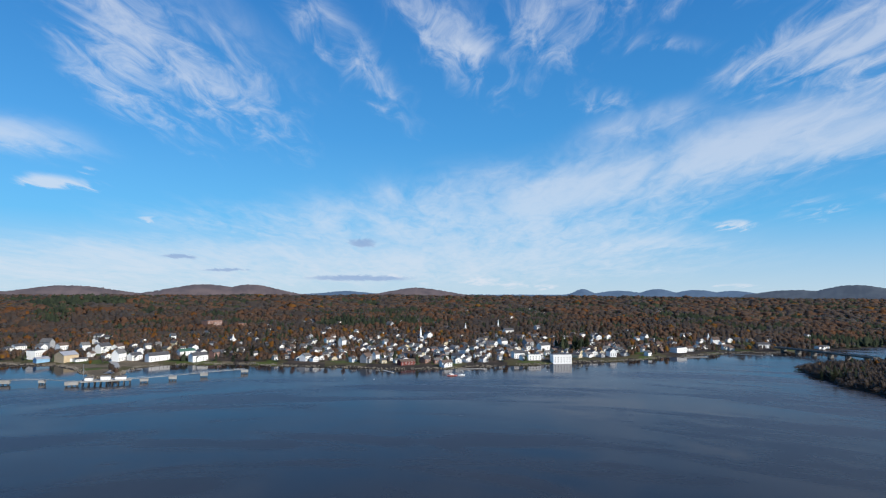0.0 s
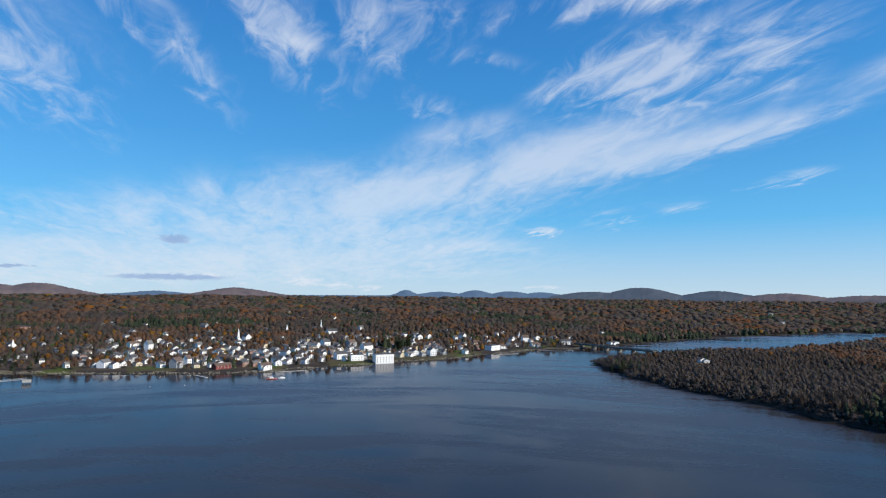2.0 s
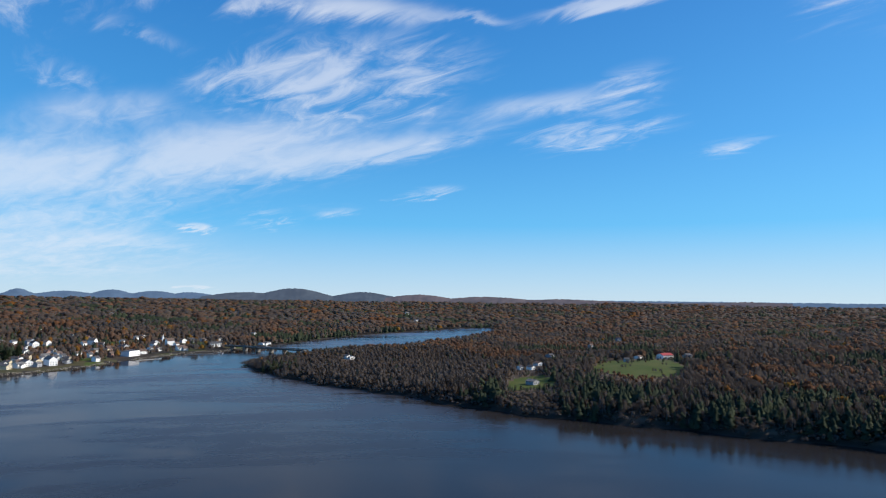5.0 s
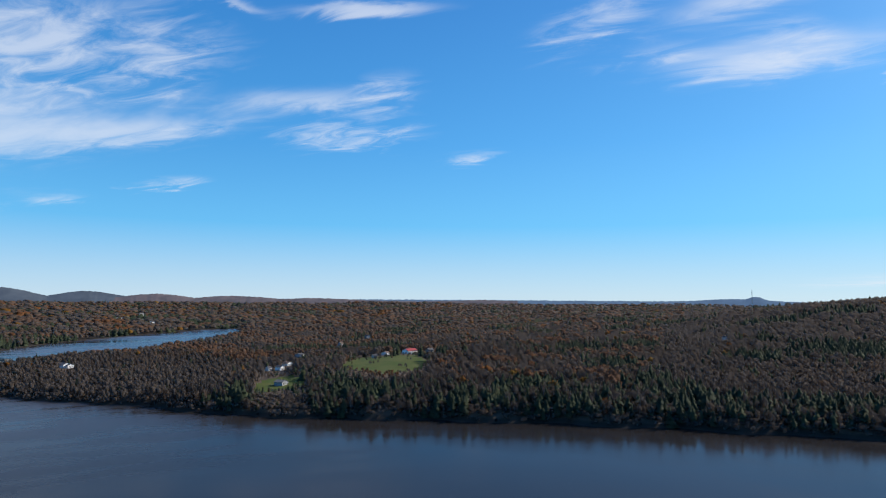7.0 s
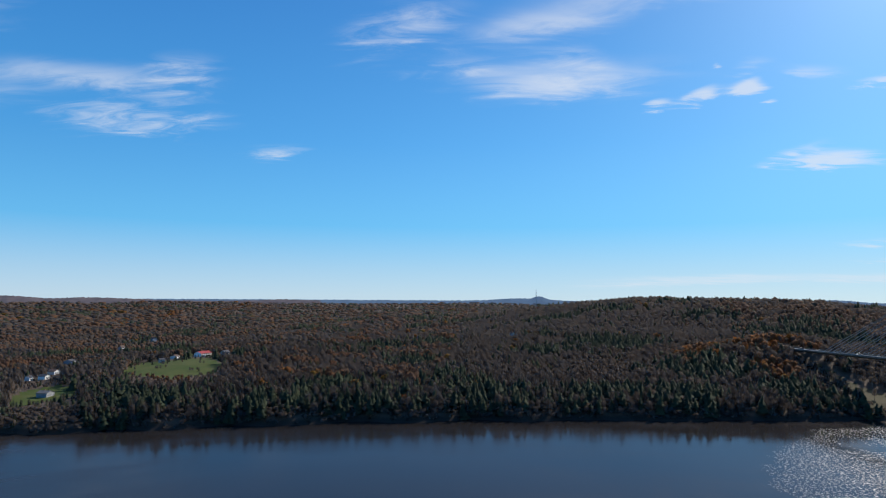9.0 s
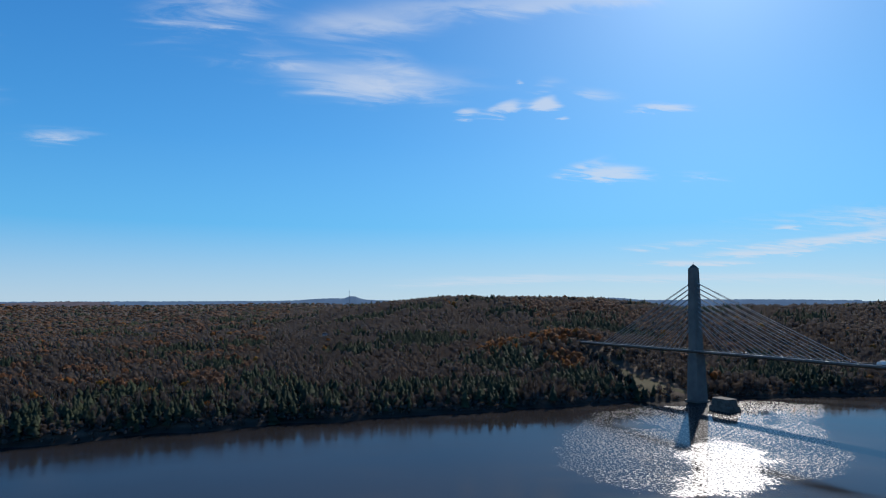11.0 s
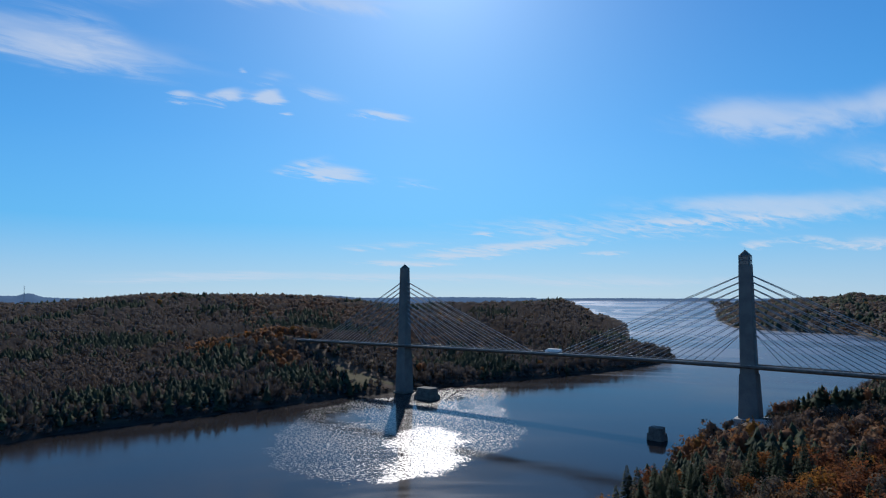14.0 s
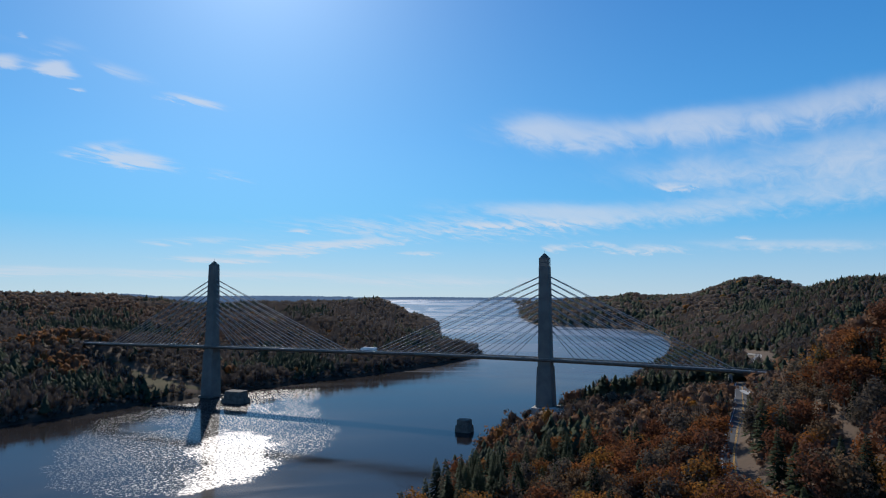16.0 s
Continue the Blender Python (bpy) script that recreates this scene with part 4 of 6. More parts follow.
def sort_trees(r, x, y):
    """Chance of a conifer, and the autumn tint, by place."""
    dn, di, dw, hn, hi, hw, rad, az = ground_parts(x, y)
    patch, patch2, wide = waver(x, y, 330, 21), waver(x, y, 130, 22), waver(x, y, 700, 24)
    north, isle = (dn > 0), (di > 0)
    n = len(x)
    stand = np.clip(1.7 * (patch - 0.18) + 0.5 * patch2, 0.0, 0.92)
    west = (dw > 0) & (rad < 480)
    con = np.where(north, np.clip(1.6 * (patch + 0.6 * wide - 0.12), 0.02, 0.92), stand + 0.04)
    edge = isle & (di < 85) & (y < 430) & (y > -330)
    con = np.where(edge, np.clip(0.72 + 0.5 * patch2, 0.2, 0.95), con)
    con = np.where(isle & (y > 430) & (di < 260), 0.03, con)
    con = np.where(isle & (np.hypot((x - 478) / 26, (y - 775) / 40) < 1), 0.7, con)
    con = np.where(west, np.where(np.hypot((x - 165) / 48, (y + 262) / 90) < 1, 0.75, 0.1), con)
    con = np.where((dw > 0) & (rad > 560), np.clip(0.42 + 0.5 * patch, 0.1, 0.9), con)
    town = (x > -720) & (x < 640) & (y > 850) & (y < 1500)
    con = np.where(town, np.where(waver(x, y, 90, 61) > 0.75, 0.8, 0.05), con)
    con = np.where(np.hypot((x - 228) / 36, (y - 1130) / 28) < 1, 0.95, con)
    con = np.where(north & (np.hypot((az + 29.6) / 3.6, (rad - 2350) / 260) < 1), 0.97, con)
    # broadleaf: grey bare stands, brown oak, a few orange groves
    tint = np.where(north, 0.27 + 0.14 * patch2 + 0.24 * waver(x, y, 340, 23) + r.normal(0, 0.07, n),
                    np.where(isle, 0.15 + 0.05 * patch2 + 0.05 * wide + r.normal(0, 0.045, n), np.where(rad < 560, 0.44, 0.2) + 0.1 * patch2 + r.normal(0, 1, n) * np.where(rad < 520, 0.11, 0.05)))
    grove = isle & (np.hypot((x - 830) / 150, (y + 330) / 70) < 0.75 + 0.6 * patch2)
    tint = np.where(grove, 0.62 + r.normal(0, 0.13, n), tint)
    grove = isle & (np.hypot((x - 1100) / 420, (y + 580) / 150) < 0.8 + 0.7 * patch2)
    tint = np.where(grove, tint + 0.2, tint)
    grove = isle & (x > 640) & (y > 60) & (y < 420) & (waver(x, y, 120, 27) > 0.3)
    tint = np.where(grove, tint + 0.32, tint)
    grove = isle & (y > 430) & (x > 760) & (waver(x, y, 170, 28) > 0.0)
    tint = np.where(grove, tint + 0.26, tint)
    near_tower = west & (np.hypot(x - 200, y + 430) < 75)
    tint = np.where(near_tower, 0.3 + r.normal(0, 0.08, n), tint)
    gold = r.uniform(size=n) < np.where(north, 0.02, 0.006)
    gold |= town & (y < 1350) & (r.uniform(size=n) < 0.10)
    tint = np.where(gold, r.uniform(0.74, 0.95, n), tint)
    return r.uniform(size=n) < con, np.clip(tint, 0, 1)


def woods():
    r = np.random.RandomState(7)
    leaf, need, stem = [], [], []
    for r0, r1, near, rel, leaves, size, twigs, thick, tiers, sides, heart in (
            (330, 700, 6.4, 0.0, 64, 0.075, 66, 0.022, 7, 7, 0.17), (700, 1150, 7.0, 0.0, 28, 0.11, 32, 0.034, 5, 6, 0.22),
            (1150, 2000, 7.5, 0.0066, 11, 0.15, 11, 0.055, 3, 5, 0.26), (2000, 4750, 12.0, 0.0090, 5, 0.2, 4, 0.1, 2, 4, 0.30)):
        x, y = spots(r, r0, r1, near, rel)
        d = np.maximum.reduce([inside_distance(x, y, s) for s in (TOWN_SHORE, ISLAND_SHORE, WEST_SHORE)])
        ok = (d > 5) & ~open_land(x, y)
        town = (x > -700) & (x < 640) & (y > 850) & (inside_distance(x, y, TOWN_SHORE) < 330)
        ok &= ~(town & ((d < 18) | (r.uniform(size=len(x)) < 0.36)))
        inner = np.hypot(x, y) < 335
        ok &= ~inner
        x, y = x[ok], y[ok]
        z = height(x, y)
        con, tint = sort_trees(r, x, y)
        rad = np.hypot(x, y)
        grow = np.clip(rel * rad / 8.5, 1, 3) if rel else np.ones(len(x))
        tall = np.clip(r.lognormal(2.5, 0.2, len(x)), 7, 17.5) * np.clip(grow, 1, 1.15)
        low = inside_distance(x, y, ISLAND_SHORE)
        tall = np.where((low > 0) & (y > 480), tall * 0.8, tall)
        for hx, hy, w, h, kind in HOUSES:
            if hy < 850:
                k = math.hypot(hx, hy)
                tall = np.where(near_line(x, y, ((hx, hy), (hx * (1 - 110 / k), hy * (1 - 110 / k)))) < w * 0.5 + 3, np.minimum(tall, 5.5), tall)
        grand = np.hypot((x - 228) / 36, (y - 1130) / 28) < 1
        tall = np.where((x > -720) & (x < 640) & (y > 850) & (y < 1400), tall * 0.88, tall)
        tall = np.where(grand, tall * 1.75, tall)
        tall = np.where((rad < 560) & (inside_distance(x, y, WEST_SHORE) > 40), tall * 1.15, tall)
        for reach in (15, 40, 65, 90, 115):
            k = 1 + reach / np.hypot(x, y)
            for p in MEADOWS[:2]:
                tall = np.where((inside_distance(x * k, y * k, p) > 0) & (tall > 6), 5.5, tall)
        view = (near_line(x, y, ((BRIDGE_W.x, BRIDGE_W.y), (205, -395))) < 20) | (near_line(x, y, ((225, -450), (98, -478))) < 36)
        tall = np.where(view, np.minimum(tall, 7.5), tall)
        back = inside_distance(x, y, WEST_SHORE)
        tall = np.where((back > 0) & (back < 22) & (y < -490) & (y > -700), tall * 0.55, tall)
        wide = tall * r.uniform(0.7, 1.05, len(x)) * grow
        L, N = ~con, con
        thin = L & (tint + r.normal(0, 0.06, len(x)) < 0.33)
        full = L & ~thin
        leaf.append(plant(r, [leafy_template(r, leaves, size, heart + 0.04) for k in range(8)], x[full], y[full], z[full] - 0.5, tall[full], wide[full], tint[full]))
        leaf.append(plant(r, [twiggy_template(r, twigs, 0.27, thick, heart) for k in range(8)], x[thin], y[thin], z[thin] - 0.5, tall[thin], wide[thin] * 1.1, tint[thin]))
        need.append(plant(r, [spruce_template(r, tiers, sides) for k in range(6)], x[N], y[N], z[N] - 0.5, tall[N] * 1.08, tall[N] * 1.35 * grow[N], r.uniform(0, 1, N.sum())))
        if r1 <= 1150:
            di = inside_distance(x, y, ISLAND_SHORE)
            t = L & (di > 0) & (di < 150)
            tr = (np.array([(0.012, 0, 0), (-0.006, 0.011, 0), (-0.006, -0.011, 0), (0.004, 0, 0.8), (-0.002, 0.004, 0.8), (-0.002, -0.004, 0.8)]),
                  np.array([(0, 1, 4), (0, 4, 3), (1, 2, 5), (1, 5, 4), (2, 0, 3), (2, 3, 5)]))
            stem.append(plant(r, [tr], x[t], y[t], z[t] - 0.5, tall[t] * 1.1, tall[t] * 1.3, tint[t]))
    x, y = spots(r, 330, 1150, 3.7, 0.0)
    di = inside_distance(x, y, ISLAND_SHORE)
    ok = (di > -14) & (di < 40)
    x, y = x[ok], y[ok]
    z = height(x, y)
    ok = (z > 0.1) & (z < 11) & ~open_land(x, y)
    x, y = x[ok], y[ok]
    tall = r.uniform(3.0, 7.5, len(x))
    leaf.append(plant(r, [leafy_template(r, 9, 0.17, 0.2) for k in range(5)], x, y, height(x, y) - 0.6, tall, tall * 1.5, r.uniform(0, 0.3, len(x))))
    # brush under the trees of the near bank
    x, y = spots(r, 120, 340, 4.4, 0.0, 130, 184)
    ok = (inside_distance(x, y, WEST_SHORE) > 3) & ~open_land(x, y)
    x, y = x[ok], y[ok]
    tall = r.uniform(2.2, 5.2, len(x))
    leaf.append(plant(r, [leafy_template(r, 34, 0.1, 0.2) for k in range(6)], x, y, height(x, y) - 0.5, tall, tall * 1.7, np.clip(r.normal(0.4, 0.13, len(x)), 0, 0.75)))
    for name, packs, mat, label in (("broadleaf_woods", leaf, BROADLEAF, "half-bare autumn broadleaf woods in grey-brown, russet and orange"),
                                    ("conifer_woods", need, CONIFER, "dark green spruce and pine scattered through the woods"),
                                    ("woodland_trunks", stem, PALE_BARK, "pale bare trunks along the wooded river bank")):
        off, V, F, T, N = 0, [], [], [], []
        for v, f, t, n in packs:
            N.append(n)
            V.append(v)
            F.append(f + off)
            T.append(t)
            off += len(v)
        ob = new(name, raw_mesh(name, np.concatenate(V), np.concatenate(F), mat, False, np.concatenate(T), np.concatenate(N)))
        tagged(ob, label, "woods", kind="stuff")


woods()

# ---------------------------------------------------------------- cable-stayed bridge
def deck_z(s):
    """Height of the roadway, s metres east of the west tower."""
    return float(np.interp(s, (-260, -146, -60, 0, 100, 354, 500, 700), (45, 50, 51.8, 52.6, 53, 51.5, 50, 49)))


def on_axis(s, off=0.0, z=0.0):
    p = BRIDGE_W + AXIS * s + SIDE * off
    return Vector((p.x, p.y, z))


def bridge_tower(s, base_z, lookout):
    """A square tapered granite-faced shaft with a pyramid cap."""
    top = new("bridge_tower")
    top.matrix_basis = Matrix.Translation(on_axis(s, 0, base_z)) @ Matrix.Rotation(math.atan2(AXIS.y, AXIS.x), 4, "Z")
    tall = 141.5 - base_z
    road = deck_z(s) - base_z

    def ring(h, a, b, c=0.9):
        return [(a - c, -b, h), (a, -b + c, h), (a, b - c, h), (a - c, b, h), (-a + c, b, h), (-a, b - c, h), (-a, -b + c, h), (-a + c, -b, h)]
    bm = bmesh.new()
    loft(bm, [ring(-8, 7.6, 7.8), ring(0, 7.4, 7.6), ring(road - 6, 6.1, 6.6)])
    part("lower_shaft", bm, TOWER_STONE, top)
    bm = bmesh.new()
    loft(bm, [ring(road - 6, 5.6, 5.9), ring(road + 10, 5.3, 5.5), ring(tall - 12, 4.3, 4.4)])
    part("upper_shaft", bm, TOWER_STONE, top)
    # recessed joints read as courses on the shaft
    for h in np.arange(road + 12, tall - 14, 6.1):
        k = np.interp(h, (road + 10, tall - 12), (5.3, 4.3))
        bm = bmesh.new()
        loft(bm, [ring(h, k + 0.06, k + 0.15), ring(h + 0.35, k + 0.06, k + 0.15)])
        part("stone_band", bm, TOWER_STONE, top)
    if lookout:
        bm = bmesh.new()
        loft(bm, [ring(tall - 12, 4.1, 4.2), ring(tall - 5.2, 4.0, 4.1)])
        part("observation_room", bm, TOWER_STONE, top)
        for h in (tall - 11.6, tall - 8.2):
            for k in range(4):
                for j in range(3):
                    bm = bmesh.new()
                    box(bm, -3.0 + j * 2.1, -0.12, 0, -1.2 + j * 2.1, 0.12, 2.4)
                    bm.transform(Matrix.Rotation(k * math.pi / 2, 4, "Z") @ Matrix.Translation((0, 4.15, h)))
                    part("window", bm, GLASS, top, "pale reflecting observation window")
    else:
        bm = bmesh.new()
        loft(bm, [ring(tall - 12, 4.3, 4.4), ring(tall - 5.2, 4.1, 4.2)])
        part("upper_block", bm, TOWER_STONE, top)
    bm = bmesh.new()
    loft(bm, [ring(tall - 5.2, 4.25, 4.35), ring(tall - 4.7, 4.25, 4.35)])
    part("cornice", bm, TOWER_STONE, top)
    bm = bmesh.new()
    loft(bm, [ring(tall - 4.7, 4.0, 4.1), ring(tall - 0.6, 0.5, 0.5, 0.1)])
    part("pyramid_cap", bm, DARK_STONE, top)
    bm = bmesh.new()
    rod(bm, (0, 0, tall - 0.7), (0, 0, tall + 1.6), 0.12)
    part("lightning_rod", bm, STEEL, top)
    if base_z < 5:
        bm = bmesh.new()
        loft(bm, [ring(-8, 9.2, 10.0, 2), ring(0.6, 9.2, 10.0, 2)])
        part("pier_base", bm, DARK_STONE, top)
    else:
        bm = bmesh.new()
        loft(bm, [ring(-8, 10, 11, 1), ring(0.8, 10, 11, 1)])
        part("footing", bm, CONCRETE, top)
    what = "grey granite-faced obelisk tower of a cable-stayed bridge" + (" with an observation room" if lookout else " rising from the river")
    tagged(top, what, "bridge tower", "bridge towers")


def stay_bundle(s, way):
    """Twenty stays on one side of a tower."""
    for k in range(20):
        up = 121.5 - (121.5 - 77) * (k // 2) / 9 - 0.5 * (k % 2)
        out = 163 - (163 - 28) * (k / 19) if way * (1 if s == 0 else -1) > 0 else 143 - (143 - 24) * (k / 19)
        e = s + way * out
        half = np.interp(up, (54, 128), (5.4, 4.2))
        bm = bmesh.new()
        rod(bm, on_axis(s + way * half, 0, up), on_axis(e, 0, deck_z(e) + 1.2), 0.3, 6)
        ob = new("stay_cable", mesh_of("stay_cable", bm, CABLE))
        tagged(ob, "thin grey stay cable running from the tower to the deck", "stay cable", "stay cables")


def bridge_deck():
    top = new("bridge_deck")
    stations = np.arange(-200, 641, 12.0)
    prof = ((-8.7, 0.0), (-8.7, -0.4), (-4.2, -2.0), (4.2, -2.0), (8.7, -0.4), (8.7, 0.0))
    bm = bmesh.new()
    loft(bm, [[on_axis(s, o, deck_z(s) + h) for o, h in prof] for s in stations])
    part("box_girder", bm, DARK_STONE, top)
    bm = bmesh.new()
    for o0, o1 in ((-8.1, -0.9), (0.9, 8.1)):
        loft(bm, [[on_axis(s, o, deck_z(s) + h) for o, h in ((o0, -0.05), (o1, -0.05), (o1, 0.06), (o0, 0.06))] for s in stations])
    part("roadway", bm, ASPHALT, top)
    for o in (-8.5, 8.5):
        bm = bmesh.new()
        loft(bm, [[on_axis(s, o + q, deck_z(s) + h) for q, h in ((-0.22, 0), (0.22, 0), (0.12, 0.95), (-0.12, 0.95))] for s in stations])
        part("parapet", bm, DARK_STONE, top)
        bm = bmesh.new()
        loft(bm, [[on_axis(s, o + q, deck_z(s) + h) for q, h in ((-0.06, 1.25), (0.06, 1.25), (0.06, 1.4), (-0.06, 1.4))] for s in stations])
        part("hand_rail", bm, STEEL, top)
        for s in np.arange(-196, 636, 9.0):
            bm = bmesh.new()
            a = on_axis(s, o, deck_z(s) + 0.9)
            rod(bm, a, a + Vector((0, 0, 0.45)), 0.07, 4)
            part("rail_post", bm, STEEL, top)
    bm = bmesh.new()
    loft(bm, [[on_axis(s, q, deck_z(s) + h) for q, h in ((-0.7, 0), (0.7, 0), (0.5, 0.8), (-0.5, 0.8))] for s in stations])
    part("median_barrier", bm, CONCRETE, top)
    for s in (-140,):
        bm = bmesh.new()
        for o in (-4.0, 4.0):
            b = on_axis(s, o, -6)
            g = float(height(b.x, b.y)) - 3
            rod(bm, (b.x, b.y, g), (b.x, b.y, deck_z(s) - 3.4), 1.3, 8)
        part("approach_pier", bm, CONCRETE, top)
    tagged(top, "long concrete bridge deck with parapets, carried by stay cables", "bridge deck")


def glass_material():
    m, nt, b = material("window_glass", 0.08, 0, 0.6)
    p = place(nt)
    nt.links.new(blend(nt, grain(nt, p, 0.5, 2), (0.03, 0.04, 0.05), (0.07, 0.08, 0.09)), b.inputs["Base Color"])
    return m


GLASS = glass_material()
bridge_tower(0, 13.0, True)
bridge_tower(354, 1.0, False)
for s in (0, 354):
    for w in (-1, 1):
        stay_bundle(s, w)
bridge_deck()


def old_pier(x, y, a, b, tall, turn):
    """A stump of an older bridge: battered masonry, a worn cap."""
    r = random.Random(int(x))
    top = new("old_bridge_pier")
    top.matrix_basis = pose(x, y, 0, 0, 0, turn)
    z = -4.0
    k = 0
    while z < tall:
        h = 1.1
        bm = bmesh.new()
        g = 1.0 - 0.012 * max(z, 0) + r.uniform(-0.012, 0.012)
        step = 1.14 if z < tall * 0.45 else 1.0
        A, B = a * g * step, b * g * step
        c = 1.6
        loft(bm, [[(A - c, -B, q), (A, -B + c, q), (A, B - c, q), (A - c, B, q), (-A + c, B, q), (-A, B - c, q), (-A, -B + c, q), (-A + c, -B, q)] for q in (z, z + h - 0.08)])
        part("stone_course", bm, DARK_STONE, top)
        z += h
    bm = bmesh.new()
    bmesh.ops.create_icosphere(bm, subdivisions=2, radius=1.0)
    for v in bm.verts:
        v.co = Vector((v.co.x * a * 0.75, v.co.y * b * 0.75, z - 0.2 + v.co.z * 0.35 + r.uniform(-0.1, 0.1)))
    part("rubble_top", bm, DARK_STONE, top)
    tagged(top, "dark weathered stone stump of an old bridge standing in the river", "bridge pier", "old bridge piers")


old_pier(537, -392, 11, 7.5, 10.5, 14)
old_pier(282, -416, 5.6, 5.0, 8.6, 14)


def truck(s, off):
    """A box lorry on the deck."""
    top = new("box_truck")
    top.matrix_basis = Matrix.Translation(on_axis(s, off, deck_z(s) + 0.06)) @ Matrix.Rotation(math.atan2(AXIS.y, AXIS.x), 4, "Z")
    bm = bmesh.new()
    box(bm, -8, -1.25, 1.15, 5.5, 1.25, 4.0)
    part("cargo_box", bm, WHITE_PAINT, top)
    bm = bmesh.new()
    loft(bm, [[(5.8, -1.2, 0.7), (8.4, -1.2, 0.7), (8.4, -1.2, 2.0), (7.6, -1.2, 3.1), (5.8, -1.2, 3.3)], [(5.8, 1.2, 0.7), (8.4, 1.2, 0.7), (8.4, 1.2, 2.0), (7.6, 1.2, 3.1), (5.8, 1.2, 3.3)]])
    part("cab", bm, WHITE_PAINT, top)
    bm = bmesh.new()
    box(bm, -7.8, -1.0, 0.7, 6.0, 1.0, 1.15)
    part("chassis", bm, STEEL, top)
    for x in (-6.5, -5.3, 3.8, 7.3):
        for y in (-1.05, 1.05):
            bm = bmesh.new()
            rod(bm, (x, y - 0.16, 0.5), (x, y + 0.16, 0.5), 0.5, 12)
            part("wheel", bm, RUBBER, top)
    tagged(top, "white box truck standing on the bridge roadway", "truck")


RUBBER = worn("tyre_rubber", (0.03, 0.03, 0.03), (0.02, 0.02, 0.02), 1.0, 9.0, 0.8)
truck(170, -4.5)


def car(s, off, turn, paint, label):
    """A family car."""
    top = new("car")
    top.matrix_basis = Matrix.Translation(on_axis(s, off, deck_z(s) + 0.06)) @ Matrix.Rotation(math.atan2(AXIS.y, AXIS.x) + radians(turn), 4, "Z")
    bm = bmesh.new()
    sec = [(-2.2, 0.35), (2.2, 0.35), (2.25, 0.7), (1.2, 0.92), (-2.0, 0.98), (-2.25, 0.8)]
    loft(bm, [[(a, -0.88, b) for a, b in sec], [(a, 0.88, b) for a, b in sec]])
    part("body", bm, paint, top)
    bm = bmesh.new()
    loft(bm, [[(1.2, -0.8, 0.92), (-1.9, -0.8, 0.96), (-1.9, 0.8, 0.96), (1.2, 0.8, 0.92)], [(0.4, -0.66, 1.45), (-1.4, -0.66, 1.47), (-1.4, 0.66, 1.47), (0.4, 0.66, 1.45)]])
    part("window_band", bm, GLASS, top)
    bm = bmesh.new()
    box(bm, -1.4, -0.66, 1.46, 0.42, 0.66, 1.52)
    part("car_roof", bm, paint, top)
    for x in (-1.35, 1.35):
        for y in (-0.8, 0.8):
            bm = bmesh.new()
            rod(bm, (x, y - 0.1, 0.33), (x, y + 0.1, 0.33), 0.33, 12)
            part("wheel", bm, RUBBER, top)
    tagged(top, label, "car", "cars on the bridge")


CAR_DARK = worn("dark_car_paint", (0.03, 0.03, 0.035), (0.02, 0.02, 0.024), 0.5, 3.0, 0.3, 0, 0.002)
CAR_SILVER = worn("silver_car_paint", (0.35, 0.36, 0.37), (0.30, 0.31, 0.32), 0.5, 3.0, 0.3, 0.3, 0.002)
car(18, 4.3, 180, CAR_DARK, "dark car driving across the bridge roadway")
car(-98, 4.3, 180, CAR_DARK, "dark car near the west end of the bridge")
car(262, -4.3, 0, CAR_SILVER, "silver car driving across the bridge roadway")

# ---------------------------------------------------------------- houses
SIDING = {
    "w": worn("white_clapboard", (0.86, 0.86, 0.83), (0.78, 0.78, 0.75), 0.25, 3.0, 0.6),
    "g": worn("grey_clapboard", (0.36, 0.37, 0.38), (0.27, 0.28, 0.29), 0.25, 3.0, 0.7),
    "c": worn("cream_clapboard", (0.62, 0.54, 0.38), (0.52, 0.45, 0.31), 0.25, 3.0, 0.7),
    "p": worn("faded_brick", (0.30, 0.17, 0.13), (0.22, 0.12, 0.09), 0.3, 5.0, 0.85),
    "R": worn("barn_red_siding", (0.20, 0.05, 0.04), (0.14, 0.04, 0.035), 0.3, 3.0, 0.8),
    "T": worn("tan_metal_siding", (0.55, 0.43, 0.27), (0.48, 0.37, 0.24), 0.2, 2.0, 0.6),
    "B": worn("blue_metal_siding", (0.25, 0.45, 0.62), (0.20, 0.37, 0.52), 0.2, 2.0, 0.6),
}
SHINGLE = {
    "dark": worn("dark_asphalt_shingle", (0.085, 0.085, 0.09), (0.055, 0.055, 0.06), 0.3, 4.0, 0.9),
    "grey": worn("grey_asphalt_shingle", (0.16, 0.155, 0.15), (0.11, 0.108, 0.105), 0.3, 4.0, 0.9),
    "brown": worn("brown_asphalt_shingle", (0.14, 0.10, 0.08), (0.10, 0.07, 0.055), 0.3, 4.0, 0.9),
    "green": worn("green_metal_roof", (0.06, 0.14, 0.10), (0.05, 0.11, 0.08), 0.3, 2.0, 0.5),
    "red": worn("red_metal_roof", (0.42, 0.06, 0.05), (0.33, 0.05, 0.04), 0.3, 2.0, 0.5),
    "pale": worn("pale_metal_roof", (0.45, 0.45, 0.46), (0.36, 0.36, 0.37), 0.3, 2.0, 0.45, 0.3),
}
bm_ = bmesh.new()
box(bm_, -0.5, -0.09, 0, 0.5, 0.05, 1.5)
PANE = mesh_of("pane", bm_, GLASS)
bm_ = bmesh.new()
